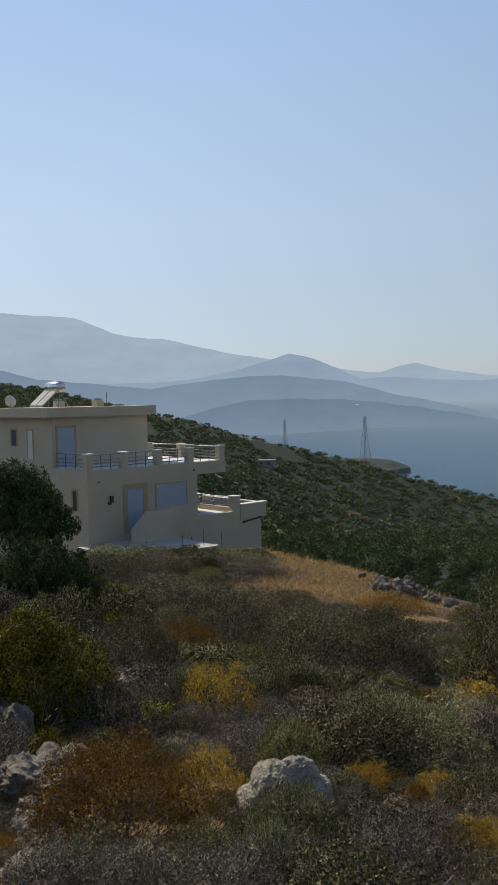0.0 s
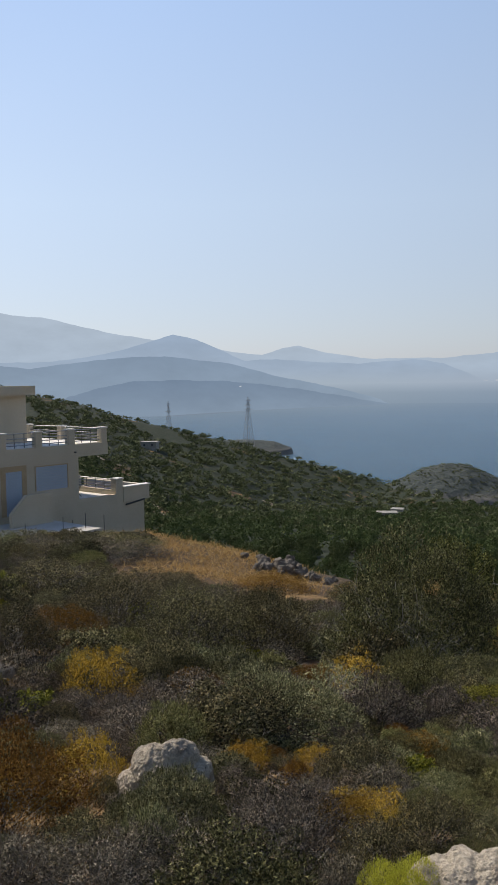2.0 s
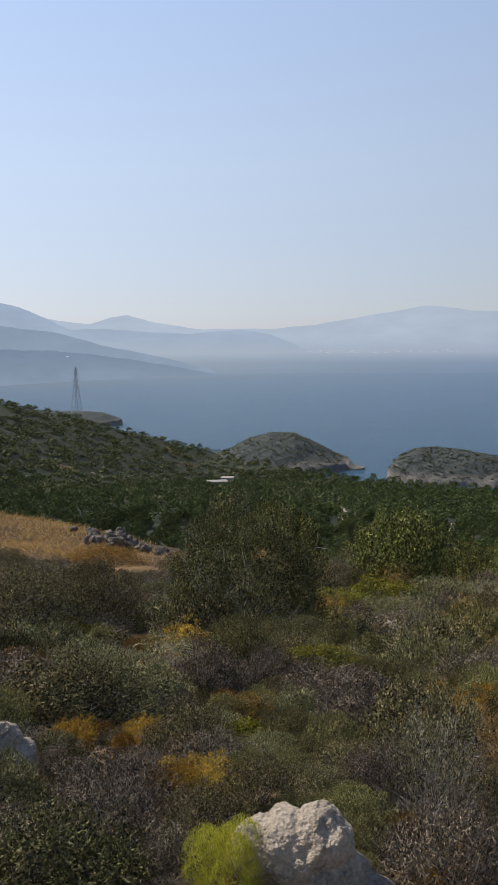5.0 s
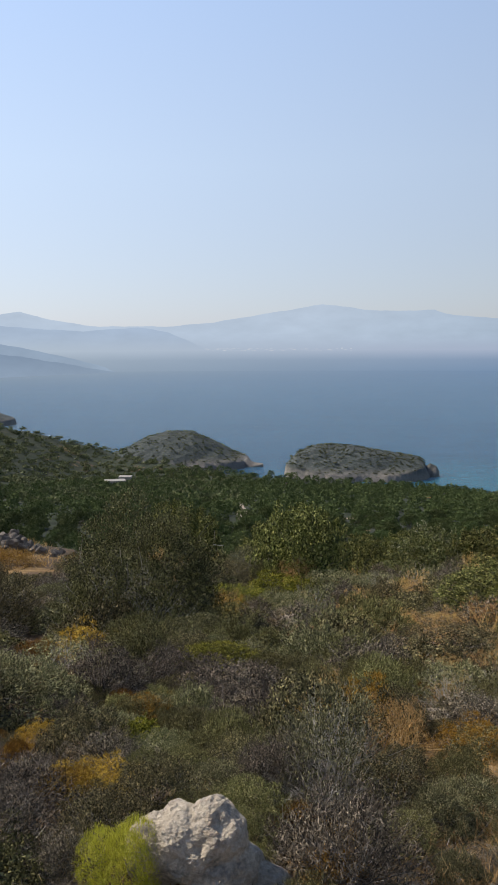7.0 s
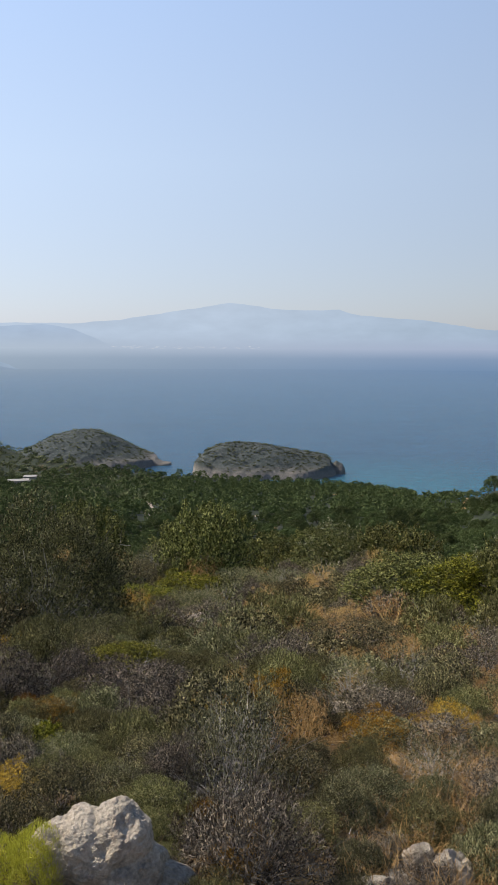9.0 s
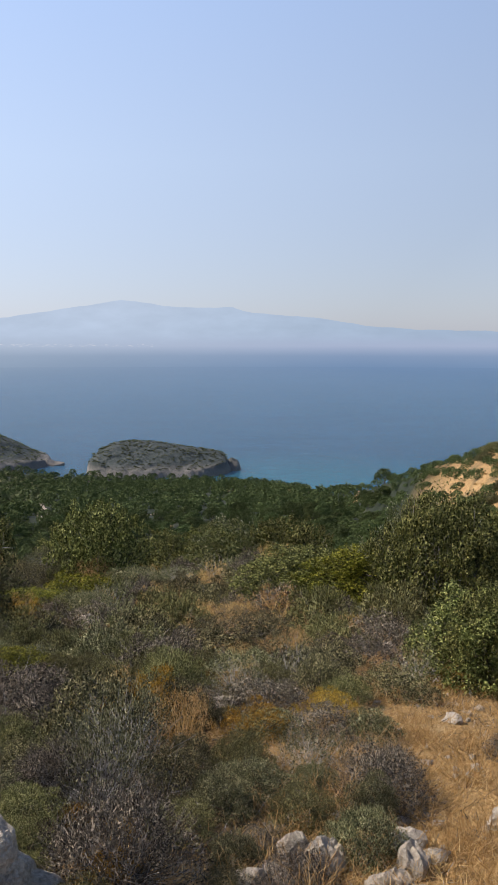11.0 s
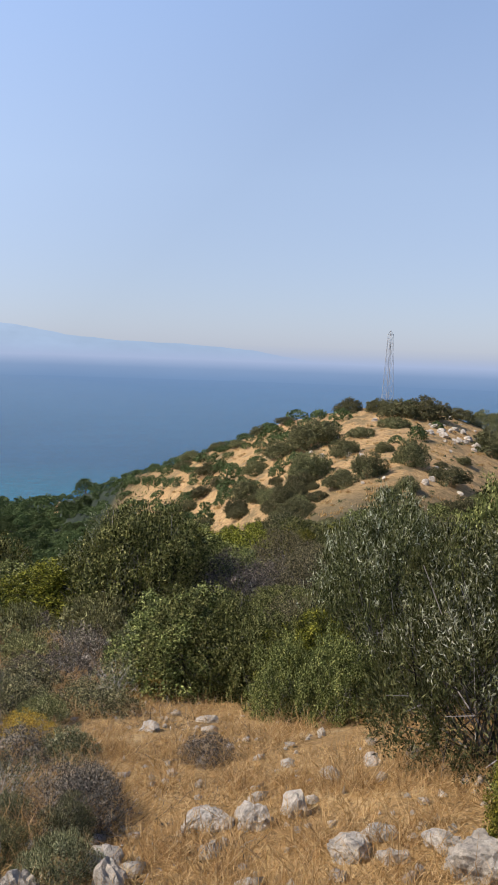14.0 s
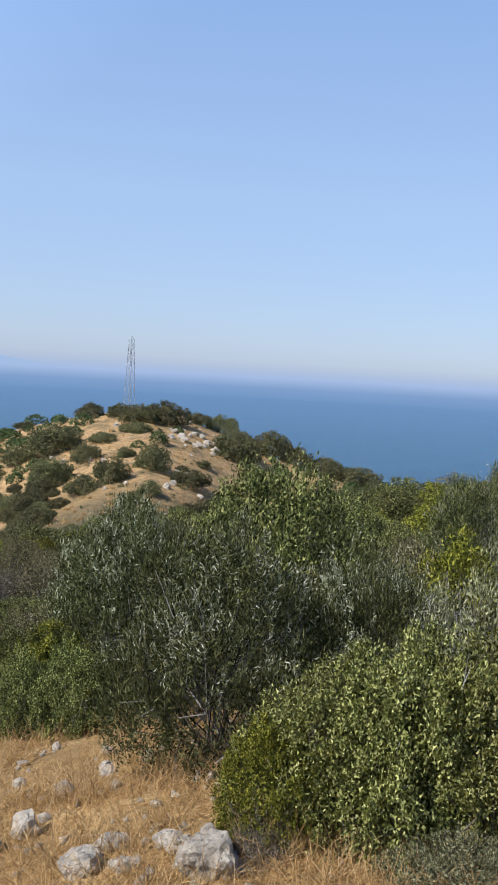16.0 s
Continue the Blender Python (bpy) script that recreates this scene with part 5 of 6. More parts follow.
boulder(-3.92, 3.50, 0.28, 0.15, 42, mat=M_ROCK_SHADE)
boulder(-3.42, 3.02, 0.25, 0.12, 43)
boulder(-3.70, 3.25, 0.20, 0.10, 44)
boulder(-7.09, 8.02, 0.61, 0.40, 6, mat=M_ROCK_SHADE)
boulder(-3.70, 3.06, 0.18, 0.09, 7)
boulder(1.17, 4.02, 0.30, 0.22, 8)
boulder(0.88, 3.96, 0.20, 0.09, 9)
boulder(1.59, 3.93, 0.20, 0.24, 10)
boulder(1.42, 3.71, 0.26, 0.20, 11)
boulder(1.02, 4.10, 0.20, 0.19, 12)
boulder(0.74, 3.82, 0.22, 0.12, 13)
boulder(0.89, 3.81, 0.19, 0.12, 14)
boulder(1.56, 3.57, 0.22, 0.12, 15)
boulder(2.39, 4.41, 0.31, 0.13, 16)
boulder(2.22, 3.99, 0.12, 0.08, 17)
boulder(2.64, 4.22, 0.15, 0.12, 18)
boulder(3.12, 2.82, 0.38, 0.25, 19)
boulder(3.21, 3.17, 0.27, 0.14, 20)
boulder(2.90, 4.15, 0.23, 0.15, 21)
boulder(2.64, 4.19, 0.26, 0.16, 22)
boulder(2.38, 4.40, 0.27, 0.12, 23)
boulder(2.75, 3.40, 0.27, 0.12, 24)
boulder(3.03, 3.51, 0.21, 0.10, 25)
boulder(2.25, 4.04, 0.14, 0.08, 26)
boulder(1.65, 4.20, 0.25, 0.14, 27)
boulder(2.90, 3.21, 0.16, 0.09, 28)
boulder(3.48, 4.60, 0.21, 0.08, 29)
boulder(3.88, 4.66, 0.18, 0.09, 30)
boulder(3.63, 6.86, 0.20, 0.10, 31)
boulder(3.55, 10.07, 0.34, 0.17, 32)
boulder(3.10, 8.57, 0.40, 0.13, 33)
boulder(2.93, 6.55, 0.21, 0.13, 34)
boulder(1.25, 18.27, 0.32, 0.29, 35)
boulder(1.00, 7.24, 0.27, 0.11, 36)
boulder(-0.53, 16.97, 0.48, 0.24, 37)

# ---- bushes and low trees of the near slope ----
shrub("lentisk", -5.88, 5.50, 1.38, 1.23, 0)
shrub("lentisk", -5.37, 6.51, 0.67, 0.29, 1)
shrub("rust", -3.31, 3.69, 1.08, 0.68, 0)
shrub("rust", -5.32, 4.51, 0.35, 0.23, 1)
shrub("rust", -3.63, 3.10, 0.32, 0.19, 2)
shrub("gold", -5.06, 7.39, 0.83, 0.62, 0)
shrub("rust", -8.09, 10.89, 1.33, 0.65, 3)
shrub("thorn", -8.01, 9.57, 1.41, 0.93, 0)
shrub("thorn", -12.73, 16.79, 3.21, 0.95, 1)
shrub("sage", -22.11, 25.36, 2.76, 0.80, 0)
shrub("grey", -3.06, 2.77, 0.63, 0.30, 0)
shrub("grey", -2.70, 3.05, 0.56, 0.31, 1)
shrub("sage", -3.10, 3.14, 0.54, 0.24, 1)
shrub("grey", -2.26, 3.18, 0.61, 0.30, 2)
shrub("sage", -2.24, 3.59, 0.39, 0.33, 2)
shrub("grey", -1.90, 3.48, 0.62, 0.31, 3)
shrub("grey", -1.64, 3.76, 0.64, 0.40, 4)
shrub("grey", -4.18, 5.47, 0.55, 0.28, 5)
shrub("sage", -2.82, 6.69, 1.38, 0.55, 3)
shrub("thorn", -6.44, 12.42, 1.98, 1.25, 2)
shrub("thorn", -5.68, 13.81, 1.91, 1.32, 3)
shrub("gold", -2.64, 5.67, 0.37, 0.22, 1)
shrub("gold", -2.12, 5.44, 0.31, 0.22, 2)
shrub("rust", -1.49, 4.53, 0.40, 0.26, 4)
shrub("grey", -3.83, 6.08, 0.73, 0.35, 6)
shrub("thorn", -10.31, 16.89, 2.21, 0.75, 4)
shrub("lentisk", -8.45, 14.19, 0.81, 0.57, 2)
shrub("dark", -3.02, 13.69, 2.69, 2.49, 1)
shrub("pale", -3.57, 14.38, 2.10, 1.61, 0)
shrub("dark", -2.83, 16.77, 1.44, 1.77, 2)
shrub("lentisk", -1.12, 9.47, 1.07, 0.43, 3)
shrub("gold", -1.40, 4.73, 0.60, 0.23, 3)
shrub("rust", -2.14, 5.49, 0.26, 0.17, 5)
shrub("gold", -2.60, 5.69, 0.41, 0.22, 4)
shrub("yellow", -0.92, 3.51, 0.36, 0.37, 0)
shrub("sage", -1.53, 7.02, 0.63, 0.31, 4)
shrub("sage", -1.10, 6.74, 0.55, 0.27, 5)
shrub("sage", -1.71, 6.28, 0.62, 0.28, 6)
shrub("sage", -1.14, 5.64, 0.47, 0.25, 7)
shrub("sage", -0.61, 4.89, 0.49, 0.21, 8)
shrub("grey", -0.59, 6.72, 0.80, 0.52, 7)
shrub("grey", -0.90, 8.12, 1.07, 0.51, 8)
shrub("lentisk", -0.99, 21.48, 2.27, 0.73, 4)
shrub("pale", -3.07, 9.56, 1.15, 0.43, 1)
shrub("gold", -3.21, 11.13, 0.91, 0.57, 5)
shrub("grey", -1.74, 4.28, 0.77, 0.40, 9)
shrub("thorn", -2.97, 6.38, 1.22, 0.55, 5)
shrub("thorn", -6.54, 14.08, 2.18, 1.19, 6)
shrub("thorn", -8.65, 13.42, 2.22, 1.0, 7)
shrub("thorn", -11.63, 19.84, 2.54, 0.8, 8)
shrub("grey", -16.70, 26.30, 3.41, 0.6, 10)
shrub("rust", -10.11, 25.68, 2.30, 0.6, 6)
shrub("grey", -0.35, 5.07, 0.50, 0.36, 11)
shrub("thorn", -0.99, 13.40, 1.15, 0.57, 9)
shrub("pale", -0.64, 10.05, 0.44, 0.29, 2)
shrub("oak", -1.04, 30.03, 3.27, 2.04, 0)
shrub("olive", 4.64, 32.71, 3.91, 2.43, 0)
shrub("oak", 6.84, 32.32, 3.69, 2.62, 1)
shrub("oak", 2.24, 37.98, 3.45, 2.38, 2)
shrub("oak", 5.68, 49.71, 3.81, 3.55, 3)
shrub("oak", -4.65, 27.67, 2.74, 2.27, 4)
shrub("lentisk", -2.14, 19.84, 1.97, 0.63, 5)
shrub("thorn", 1.82, 11.78, 1.89, 0.68, 10)
shrub("thorn", -2.86, 15.46, 1.01, 0.66, 11)
shrub("lentisk", 4.76, 15.74, 2.56, 1.24, 6)
shrub("sage", 1.51, 8.98, 0.93, 0.36, 9)
shrub("sage", 1.30, 6.22, 0.62, 0.23, 10)
shrub("gold", 0.36, 6.67, 0.84, 0.54, 6)
shrub("thorn", 0.59, 6.62, 0.59, 0.48, 12)
shrub("pale", 0.09, 5.51, 0.80, 0.69, 3)
shrub("grey", 0.11, 3.91, 0.73, 0.56, 12)
shrub("sage", 1.61, 4.62, 0.34, 0.32, 11)
shrub("sage", 0.93, 4.97, 0.55, 0.26, 12)
shrub("rust", 1.63, 11.07, 0.73, 0.32, 7)
shrub("gold", 0.02, 3.84, 0.31, 0.20, 7)
shrub("rust", -1.55, 6.86, 0.68, 0.30, 8)
shrub("sage", -0.43, 6.44, 0.58, 0.28, 13)
shrub("grey", -0.68, 7.94, 0.93, 0.46, 13)
shrub("thorn", 2.03, 17.92, 1.15, 0.64, 13)
shrub("sage", 0.66, 21.68, 2.29, 0.77, 14)
shrub("sage", -0.60, 18.61, 1.58, 0.53, 15)
shrub("oak", 3.93, 16.37, 2.73, 1.19, 5)
shrub("olive", 6.37, 15.77, 2.87, 2.01, 1)
shrub("oak", 4.38, 8.68, 1.82, 1.22, 6)
shrub("pale", 3.33, 8.55, 0.66, 0.49, 4)
shrub("sage", 1.39, 4.11, 0.43, 0.34, 16)
shrub("grey", 1.73, 4.85, 0.67, 0.42, 14)
shrub("grey", 2.96, 5.52, 0.42, 0.27, 15)
shrub("pale", -0.01, 4.80, 0.63, 0.59, 5)
shrub("thorn", -0.02, 6.44, 0.92, 0.65, 14)
shrub("sage", 0.69, 4.69, 0.44, 0.28, 17)
shrub("sage", 0.69, 4.05, 0.30, 0.22, 18)
shrub("gold", 1.21, 6.23, 0.66, 0.28, 8)
shrub("sage", 2.45, 12.16, 0.98, 0.45, 19)
shrub("gold", 3.77, 8.40, 0.80, 0.26, 9)
shrub("oak", 4.46, 8.49, 1.38, 1.20, 7)
shrub("oak", 4.87, 7.77, 1.19, 1.09, 8)
shrub("lentisk", 5.14, 7.26, 1.22, 1.00, 7)
shrub("oak", 5.84, 14.04, 2.36, 2.27, 9)
shrub("olive", 8.21, 9.86, 2.16, 2.29, 2)
shrub("grey", 7.46, 13.23, 2.44, 1.05, 16)
shrub("grey", 4.24, 8.48, 0.82, 0.46, 17)
shrub("olive", 7.88, 9.72, 1.25, 1.40, 8)
shrub("oak", 4.80, 6.42, 0.55, 0.95, 12)
shrub("oak", 4.50, 6.85, 0.75, 0.90, 14)
shrub("olive", 6.02, 7.22, 1.54, 2.18, 7)
shrub("olive", 4.62, 4.25, 1.73, 1.80, 3)
shrub("dark", 6.21, 4.63, 0.99, 1.42, 3)
shrub("oak", 9.33, 7.88, 2.16, 2.69, 11)
shrub("olive", 5.64, 3.67, 1.02, 1.66, 4)
shrub("oak", 13.15, 9.49, 2.21, 1.89, 12)
shrub("kermes", 3.95, 2.72, 0.99, 0.98, 0)
shrub("kermes", 4.12, 2.31, 0.97, 1.19, 1)
shrub("kermes", 4.38, 2.02, 0.91, 1.16, 2)
shrub("olive", 10.08, 4.99, 1.36, 2.17, 5)
shrub("lentisk", 7.26, 3.88, 1.60, 1.72, 9)
shrub("pale", 5.61, 2.75, 0.67, 1.53, 6)
shrub("thorn", 7.09, 4.19, 0.89, 1.65, 15)
shrub("sage", 3.74, 1.75, 0.68, 0.30, 20)
shrub("sage", 3.72, 2.00, 0.31, 0.17, 21)
shrub("grey", 3.33, 2.71, 0.39, 0.21, 18)
shrub("lentisk", 3.59, 2.84, 0.54, 0.70, 10)
shrub("sage", -2.62, 4.45, 0.51, 0.27, 22)
shrub("sage", -2.70, 4.17, 0.30, 0.21, 23)
shrub("mound", -1.12, 5.00, 0.31, 0.26, 0)
shrub("mound", -0.91, 5.76, 0.39, 0.25, 1)
shrub("mound", -0.77, 7.31, 0.38, 0.23, 2)
shrub("mound", -1.66, 6.70, 0.46, 0.30, 3)
shrub("mound", -2.12, 7.11, 0.32, 0.27, 4)
shrub("mound", -2.65, 4.58, 0.28, 0.20, 5)
shrub("gold", -1.37, 4.61, 0.51, 0.23, 10)
shrub("rust", -2.10, 5.39, 0.26, 0.21, 9)
shrub("dark", -1.69, 3.39, 0.77, 0.35, 4)
shrub("grey", -1.21, 3.58, 0.36, 0.31, 19)
shrub("grey", -0.21, 5.03, 0.54, 0.43, 20)
shrub("oak", -0.43, 24.06, 2.70, 2.49, 13)
shrub("dark", -1.79, 11.81, 1.28, 0.59, 5)
shrub("grey", -2.23, 3.46, 0.44, 0.29, 21)
shrub("thorn", -18.58, 24.37, 2.52, 0.5, 16)
shrub("dark", -17.87, 26.29, 2.40, 0.54, 6)
shrub("thorn", -16.69, 27.25, 2.41, 0.61, 17)
shrub("dark", -20.23, 23.96, 2.58, 0.6, 7)
shrub("dark", -35.37, 32.70, 4.28, 2.84, 9)
shrub("thorn", -20.78, 26.57, 2.08, 0.55, 18)
shrub("dark", -19.39, 27.35, 2.06, 0.50, 10)
shrub("thorn", -18.47, 28.43, 2.09, 0.46, 19)
shrub("dark", -17.67, 29.34, 1.64, 0.42, 11)
shrub("thorn", 2.40, 8.94, 1.00, 0.48, 20)
shrub("grey", 3.11, 9.42, 0.90, 0.45, 22)
shrub("mound", 2.13, 7.06, 0.50, 0.28, 6)
shrub("thorn", 2.71, 7.51, 0.80, 0.36, 21)
shrub("grey", 1.68, 6.12, 0.62, 0.30, 23)
shrub("sage", 2.00, 6.02, 0.50, 0.27, 24)
shrub("gold", 1.85, 6.60, 0.55, 0.26, 11)
shrub("pale", 1.40, 5.46, 0.60, 0.33, 7)
shrub("grey", 1.95, 5.30, 0.45, 0.26, 24)
shrub("thorn", 1.50, 10.95, 1.10, 0.50, 22)

LAND = [(o.location.x, o.location.y, 0.5 * min(max(o.scale.x, 0.3), 1.4)) for o in scene.objects if o.parent is None and o.get("category") == "shrub"]
LAND += [(o.location.x, o.location.y, 0.3) for o in scene.objects if o.name.startswith("boulder")]


M_CAROB = leaf_material("carob_leaves", (0.02, 0.03, 0.01), (0.0495, 0.0682, 0.022), (0.1105, 0.13, 0.052), 0.65, 0.1)


# carob tree in front of the house
def build_carob():
    meshes = tree_kind(401, 22000, (0.055, 0.042), M_CAROB, (1.75, 1.75, 1.9), 1.2, 0.13, 24, 9)
    x, y = polar(46.9, 26)
    return plant("carob_tree", meshes, x, y, (1.0, 1.0, 1.38), "dark dense carob tree with low forking trunk", "tree", turn=40)


build_carob()
# dark bushes at its foot
_low = bush_kind(402, 14000, (0.048, 0.032), M_CAROB, 40, 0.01, M_TWIG, 34, 0.9, 0.3, 0.6, (1.5, 1.5, 1.2), tuft=30, core=1.3)
for _x, _y, _w, _h in ((-14.54, 14.49, 1.0, 1.35), (-13.83, 13.24, 0.98, 1.5), (-12.9, 13.9, 0.7, 1.0)):
    plant("evergreen_bush", _low, _x, _y, (_w, _w, _h), "dense dark green bush beside the carob tree", "shrub", "dark bushes by the carob tree")

# ---- filling brush between them ----
STONES = [(math.degrees(math.atan2(-o.location.x, o.location.y)), math.hypot(o.location.x, o.location.y), 6.0) for o in scene.objects if o.name.startswith("boulder") and o.dimensions.x > 0.6]
kinds = ["thorn"] * 7 + ["grey"] * 7 + ["sage"] * 3 + ["mound"] * 2 + ["dark"] * 2 + ["rust", "gold", "lentisk"]
open_kinds = ["thorn"] * 3 + ["grey"] * 4 + ["sage"] * 3 + ["mound"] * 8 + ["pale"] * 3 + ["gold"] * 2 + ["rust", "straw", "straw"]
dry_kinds = ["straw", "mound", "grey", "gold", "mound", "straw", "pale", "thorn", "straw"]
near = list(LAND)
filled = 0
for _ in range(14000):
    az, r = rnd.uniform(-34, 56), 4.3 * (7.5 ** rnd.random())
    x, y = polar(az, r)
    if az < -17 - r * 0.35 and r < 12 or az < -24 and r > 12 or -20 < az < 8 and r > 26:
        continue
    if any(0 < br - r < 0.7 and abs(az - ba) < bw for ba, br, bw in STONES):
        continue
    if (x + 19) ** 2 / 75 + (y - 32) ** 2 / 22 < 1 or 17 < az < 33 and r > 23:
        continue
    w = rnd.uniform(0.36, 0.9) * (0.8 + r * 0.045)
    if any((x - a) ** 2 + (y - b) ** 2 < (0.7 * (0.5 * w + c)) ** 2 for a, b, c in near):
        continue
    near.append((x, y, 0.5 * w))
    filled += 1
    kind = rnd.choice(dry_kinds if az < -5 and rnd.random() < 0.6 else open_kinds if az < 13 else kinds)
    if kind in ("gold", "rust", "yellow"):
        w *= 0.6
    shrub(kind, x, y, w, w * rnd.uniform(0.5, 0.8) * (0.65 if 15 < az < 40 and r > 11 else 1.0), filled)
    if filled >= 700:
        break


# low brush that hides most of the ground close by
low = 0
for _ in range(6000):
    az, r = rnd.uniform(-15, 50), 3.3 * (3.2 ** rnd.random())
    if az < -14 - r * 0.5:
        continue
    x, y = polar(az, r)
    w = rnd.uniform(0.22, 0.5)
    if any((x - a) ** 2 + (y - b) ** 2 < (0.72 * (0.5 * w + c)) ** 2 for a, b, c in near):
        continue
    if any(0 < br - r < 0.8 and abs(az - ba) < bw for ba, br, bw in STONES):
        continue
    near.append((x, y, 0.5 * w))
    low += 1
    shrub(rnd.choice(["grey", "thorn", "mound" if az < 16 else "grey", "sage", "grey", "mound" if az < 16 else "thorn", "thorn", "rust"]), x, y, w, w * rnd.uniform(0.5, 0.75), low)
    if low >= 230:
        break

# thick evergreen bushes beyond the open grass
thick = 0
for _ in range(3000):
    az, r = rnd.uniform(-64, -20), 8.0 * (6 ** rnd.random())
    x, y = polar(az, r)
    w = rnd.uniform(0.9, 1.7) * (0.8 + r * 0.03)
    if any((x - a) ** 2 + (y - b) ** 2 < (0.7 * (0.5 * w + c)) ** 2 for a, b, c in near):
        continue
    near.append((x, y, 0.5 * w))
    thick += 1
    shrub(rnd.choice(["oak", "lentisk", "oak", "olive", "thorn", "dark", "thorn", "oak"]), x, y, w, w * rnd.uniform(0.5, 0.75), thick)
    if thick >= 110:
        break


# ---- dry grass and litter, past counting ----
def blades(name, count, place, mat, length, width, label, seed, lie=0.35):
    rng = np.random.RandomState(seed)
    az, r = place(rng, count)
    x, y = -np.sin(np.radians(az)) * r, np.cos(np.radians(az)) * r
    a = np.stack([x, y, ground_z(x, y) - 0.01], -1)
    n = len(a)
    d = unit(rng.normal(size=(n, 3)) * (1, 1, 0.3) * lie + np.array([0, 0, 0.5]))
    ln = length * rng.uniform(0.4, 1.3, (n, 1))
    mid = a + d * ln * 0.6
    tip = mid + unit(d + rng.normal(size=(n, 3)) * 0.5) * ln * 0.4
    v1, f1 = ribbons(rng, a, mid, width, width * 0.8)
    v2, f2 = ribbons(rng, mid, tip, width * 0.8, width * 0.25)
    me = mesh_quads(name, np.concatenate([v1, v2]), np.concatenate([f1, f2 + len(v1)]), mat)
    return tagged(new(name, me), label, "grass", kind="stuff")


def in_tufts(az0, az1, r0, r1, tufts, spread):
    def place(rng, n):
        ta, tr = rng.uniform(az0, az1, tufts), r0 * (r1 / r0) ** rng.uniform(0, 1, tufts)
        k = rng.randint(0, tufts, n)
        return ta[k] + np.degrees(rng.normal(size=n) * spread / tr[k]), np.maximum(tr[k] + rng.normal(size=n) * spread, 0.8)
    return place


blades("dry_grass", 14000, in_tufts(-68, -12, 2.6, 12, 260, 0.07), M_STRAW, 0.28, 0.0018, "taller golden grass tufts on the open slope", 7, 0.45)
blades("dry_grass", 42000, in_tufts(-68, -10, 2.6, 11, 1700, 0.10), M_STRAW, 0.17, 0.0020, "golden dry grass on the open slope", 1, 0.6)
blades("dry_grass", 7000, in_tufts(-30, 55, 3.0, 18, 700, 0.10), M_STRAW, 0.12, 0.0020, "sparse dry grass between bushes", 2, 0.6)
blades("twig_litter", 16000, in_tufts(-30, 55, 3.0, 14, 700, 0.16), M_TWIG, 0.16, 0.0024, "grey dry twigs and litter under the brush", 3, 2.2)
blades("dry_grass", 5000, in_tufts(19, 31, 28, 38, 400, 0.5), M_STRAW, 0.30, 0.01, "orange dry grass on the shelf by the house", 4, 0.6)


# pebbles and broken stone in the open grass and by the boulders
def pebbles(name, count, az0, az1, r0, r1, seed, label):
    rng = np.random.RandomState(seed)
    bm = bmesh.new()
    bmesh.ops.create_icosphere(bm, subdivisions=1, radius=1)
    v0 = np.array([v.co[:] for v in bm.verts])
    f0 = np.array([[v.index for v in f.verts] for f in bm.faces])
    bm.free()
    vs, fs, o = [], [], 0
    for _ in range(count):
        x, y = polar(rng.uniform(az0, az1), r0 + (r1 - r0) * rng.uniform() ** 1.3)
        s = 0.018 * (1 + rng.pareto(2.2))
        v = v0 * (1 + 0.3 * rng.normal(size=(len(v0), 1))) * min(s, 0.06) * rng.uniform(0.6, 1.3, 3)
        vs.append(v + (x, y, gz(x, y) + 0.004))
        fs.append(f0 + o)
        o += len(v)
    return tagged(new(name, mesh_quads(name, np.concatenate(vs), np.concatenate(fs), M_ROCK)), label, "stones", kind="stuff")


pebbles("stone_litter", 420, -66, -12, 3.0, 9.0, 5, "pebbles and broken stones in dry grass")
pebbles("stone_litter", 160, 38, 52, 5.5, 9.5, 6, "broken stones around the boulders")

# heap of rubble at the edge of the shelf
def rubble():
    rng = np.random.RandomState(8)
    for i in range(90):
        az, r = 20.4 + rng.normal() * 1.25, 33.3 + rng.normal() * 0.8
        x, y = polar(az, r)
        s = rng.uniform(0.16, 0.46)
        ob = boulder(x, y, s, s * 0.75, 100 + i, name="boulder", label="grey rubble stone heaped at the terrace edge", mat=M_RUBBLE)
        ob.location.z += max(0, 0.45 - 0.3 * abs(az - 20.4)) * rng.uniform(0, 1)


M_RUBBLE = rough_material("rubble_stone", [(0.3, (0.08, 0.068, 0.055)), (0.7, (0.20, 0.175, 0.145))], 1.5, 20, 0.95, 0.7, 0.02)
rubble()

# white crags on the hilltop
for i in range(16):
    az, r = -43.0 + (i % 5 - 2) * 0.75 + rnd.uniform(-0.3, 0.3), 101 + (i % 4) * 2.2
    x, y = polar(az, r)
    s = rnd.uniform(0.5, 1.5)
    boulder(x, y, s, s * 0.5, 300 + i, label="white limestone crag on the hilltop")
for i in range(60):
    az, r = rnd.uniform(-49, -32), rnd.uniform(74, 117)
    x, y = polar(az, r)
    s = rnd.uniform(0.3, 0.8)
    boulder(x, y, s, s * 0.6, 330 + i, label="pale stone on the dry hilltop")


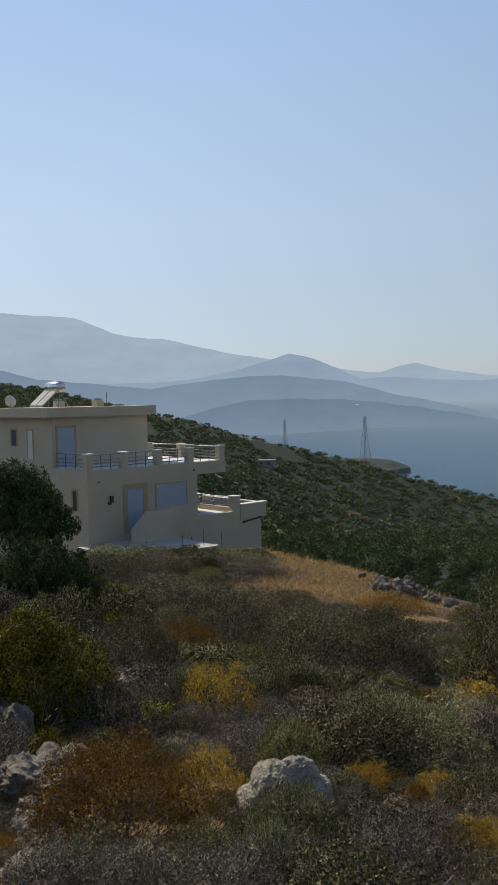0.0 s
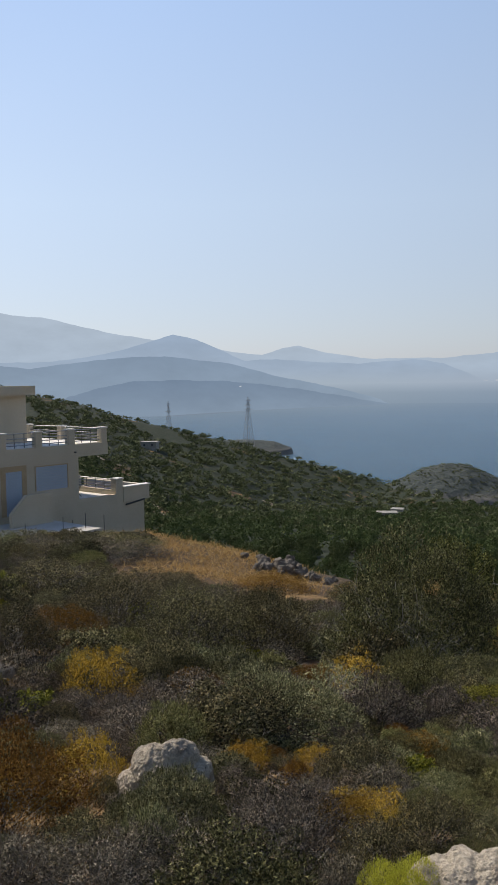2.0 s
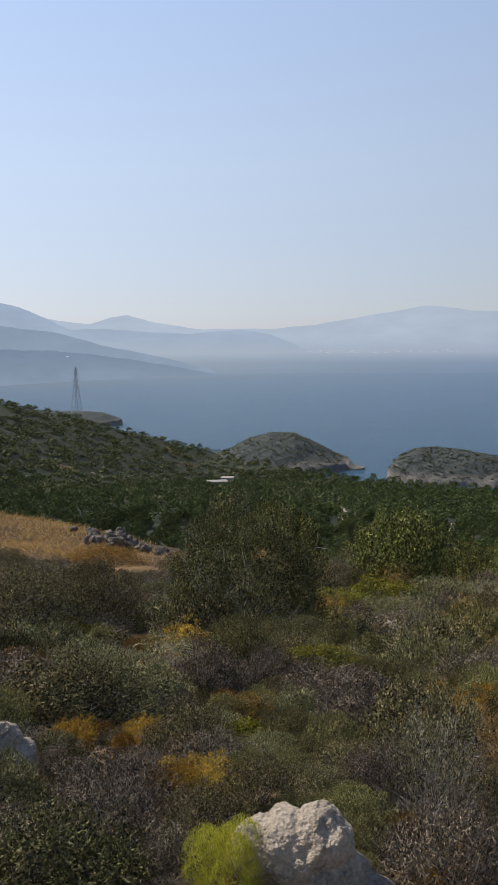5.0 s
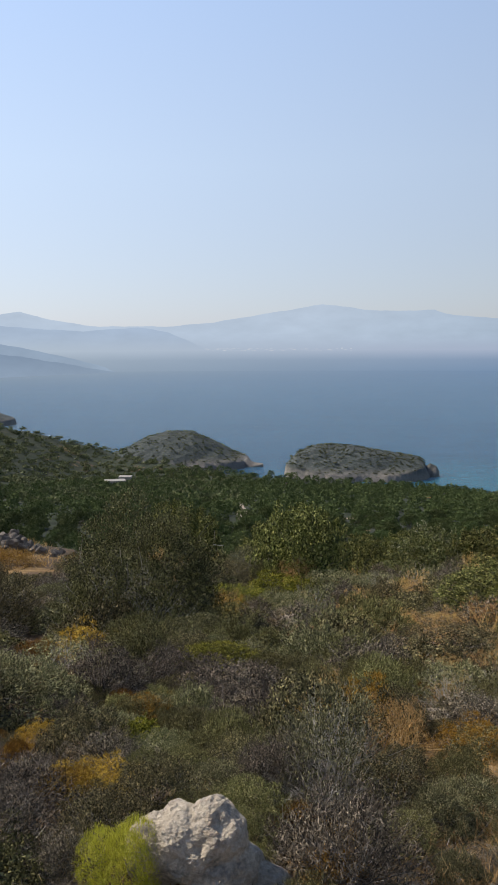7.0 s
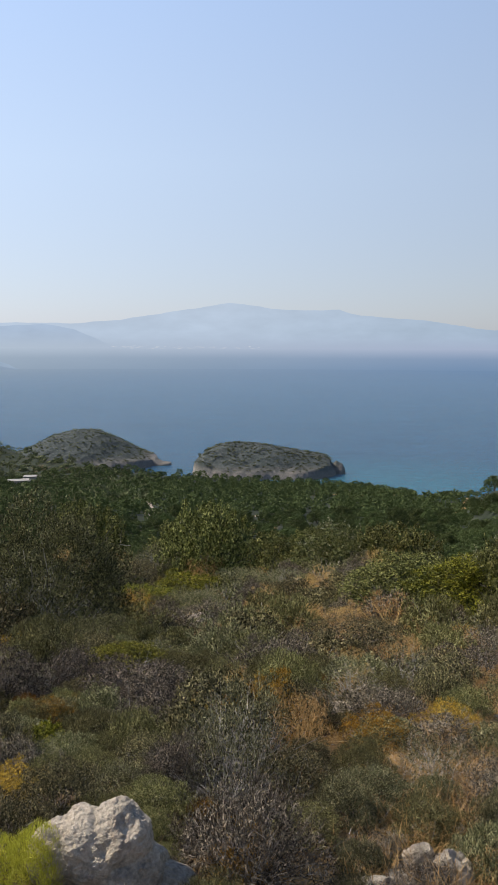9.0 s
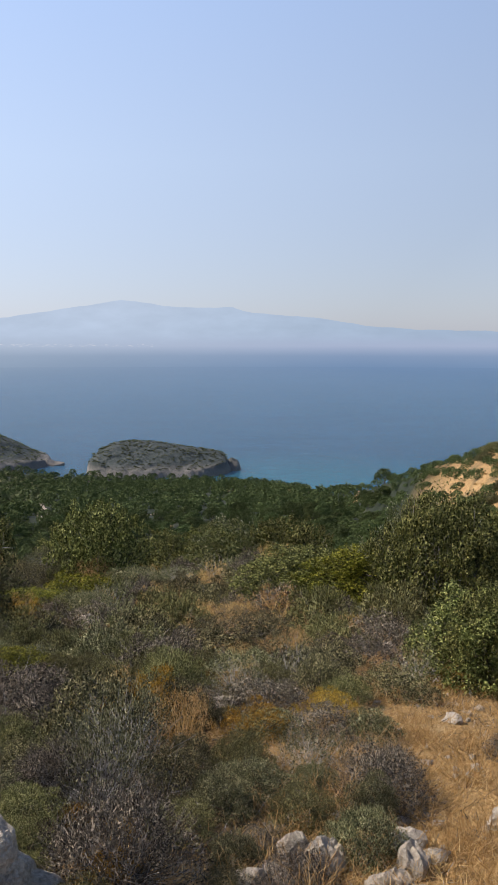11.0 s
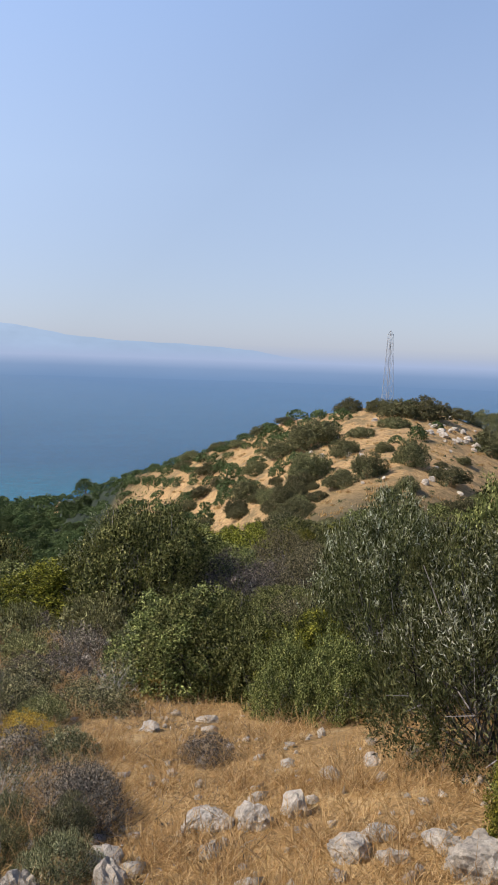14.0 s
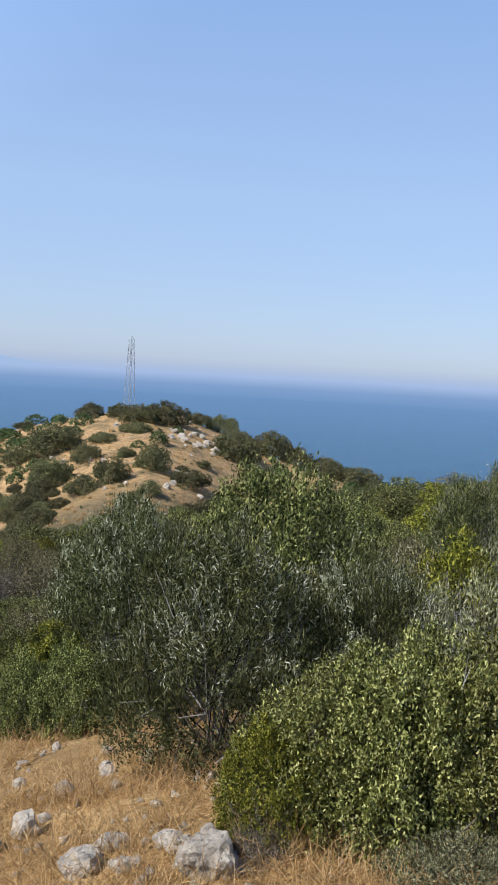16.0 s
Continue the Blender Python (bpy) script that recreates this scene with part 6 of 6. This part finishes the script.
# ---- far houses, tracks and clearings ----
def far_house(az, r, wide, deep, tall, label, wall, turn=0.0):
    x, y = polar(az, r)
    h = new("far_house")
    boxes("wall", wall, h, (-wide / 2, wide / 2, -deep / 2, deep / 2, -2, tall), bevel=0.05)
    boxes("roof", M_FARWALL, h, (-wide / 2 - 0.3, wide / 2 + 0.3, -deep / 2 - 0.3, deep / 2 + 0.3, tall, tall + 0.3), bevel=0.05)
    for k in range(max(int(wide // 4), 1)):
        cx = -wide / 2 + (k + 0.5) * wide / max(int(wide // 4), 1)
        boxes("window", M_DARK, h, (cx - 0.5, cx + 0.5, -deep / 2 - 0.04, -deep / 2 + 0.02, tall * 0.4, tall * 0.75), bevel=0)
    h.matrix_basis = pose(x, y, gz(x, y), 0, 0, az + turn)
    return tagged(h, label, "house")


far_house(13.6, 395, 9, 6, 2.6, "long low white farm building among olives", M_FARWALL, 8)
far_house(12.9, 440, 6, 6, 3.0, "small white farm house among olives", M_FARWALL, -10)
far_house(29.7, 470, 9, 7, 3.5, "pale house half hidden by trees", M_FARWALL, -15)


def track(az0, r0, az1, r1, wide, label, bend=0.0):
    """A dirt track laid over the ground."""
    n = 40
    t = np.linspace(0, 1, n)
    a = np.radians(az0 + (az1 - az0) * t + bend * np.sin(t * 6.3))
    r = r0 + (r1 - r0) * t
    x, y = -np.sin(a) * r, np.cos(a) * r
    d = unit(np.stack([np.gradient(x), np.gradient(y)], -1))
    rows = [np.stack([x - d[:, 1] * w, y + d[:, 0] * w], -1) for w in (-wide / 2, 0, wide / 2)]
    xy = np.stack(rows)
    z = ground_z(xy[..., 0], xy[..., 1]) + 0.2
    tagged(new("road", sheet("road", xy[..., 0], xy[..., 1], z, M_TRACK)), label, "track", kind="structure")


M_TRACK = rough_material("pale_dirt", [(0.3, (0.20, 0.16, 0.11)), (0.7, (0.31, 0.26, 0.19))], 0.5, 6, 0.95, 0.3, 0.05)
track(29.5, 330, 28.4, 250, 4.0, "pale dirt track down the slope", 0.3)
track(34.5, 360, 31.5, 380, 4.0, "pale dirt track by the houses", 0.3)
track(22, 420, 12, 380, 4.0, "pale dirt track along the ridge foot", 0.8)
track(16, 330, 9, 400, 7.0, "pale bare ground by the farm", 0.5)
track(-6, 200, 4, 170, 3.0, "pale dirt track through the olive grove", 1.2)
track(2, 120, 8, 300, 3.0, "pale dirt track through the olive grove", 0.8)

# ---- far shore: the town under the mountains, white houses on the blue hills ----
def shore_specks(name, az0, az1, el0, el1, r, count, seed, label, size):
    rng = np.random.RandomState(seed)
    vs, fs, o = [], [], 0
    for _ in range(count):
        a, e = radians(rng.uniform(az0, az1)), radians(rng.uniform(el0, el1))
        w, h, d = size * rng.uniform(0.5, 1.6), size * rng.uniform(0.3, 0.6), size * 0.6
        c = np.array((-math.sin(a) * r, math.cos(a) * r, EYE + r * math.tan(e)))
        side, back = np.array((math.cos(a), math.sin(a), 0)), np.array((-math.sin(a), math.cos(a), 0))
        vs += [c + side * w * i + back * d * j + (0, 0, h * k) for k in (0, 1) for i, j in ((-1, 0), (1, 0), (1, 1), (-1, 1))]
        fs += [[o + q for q in f] for f in ((0, 1, 5, 4), (1, 2, 6, 5), (2, 3, 7, 6), (3, 0, 4, 7), (4, 5, 6, 7))]
        o += 8
    return tagged(new(name, mesh_quads(name, vs, fs, M_SHORE)), label, "houses", kind="stuff")


# the houses glow: haze over them is put into their emission colour
M_SHORE = glow_material("shore_houses_air", (0.52, 0.60, 0.70), (0.56, 0.63, 0.72), SEA_Z, EYE, 0.05, 0.02)
shore_specks("backdrop_town", -2.5, 7.5, -0.42, -0.22, 4555, 75, 21, "pale town strung along the far shore", 4.2)
shore_specks("backdrop_villas", 23.4, 23.8, -0.55, -0.45, 2960, 2, 22, "white houses on the hazy hill", 4.0)
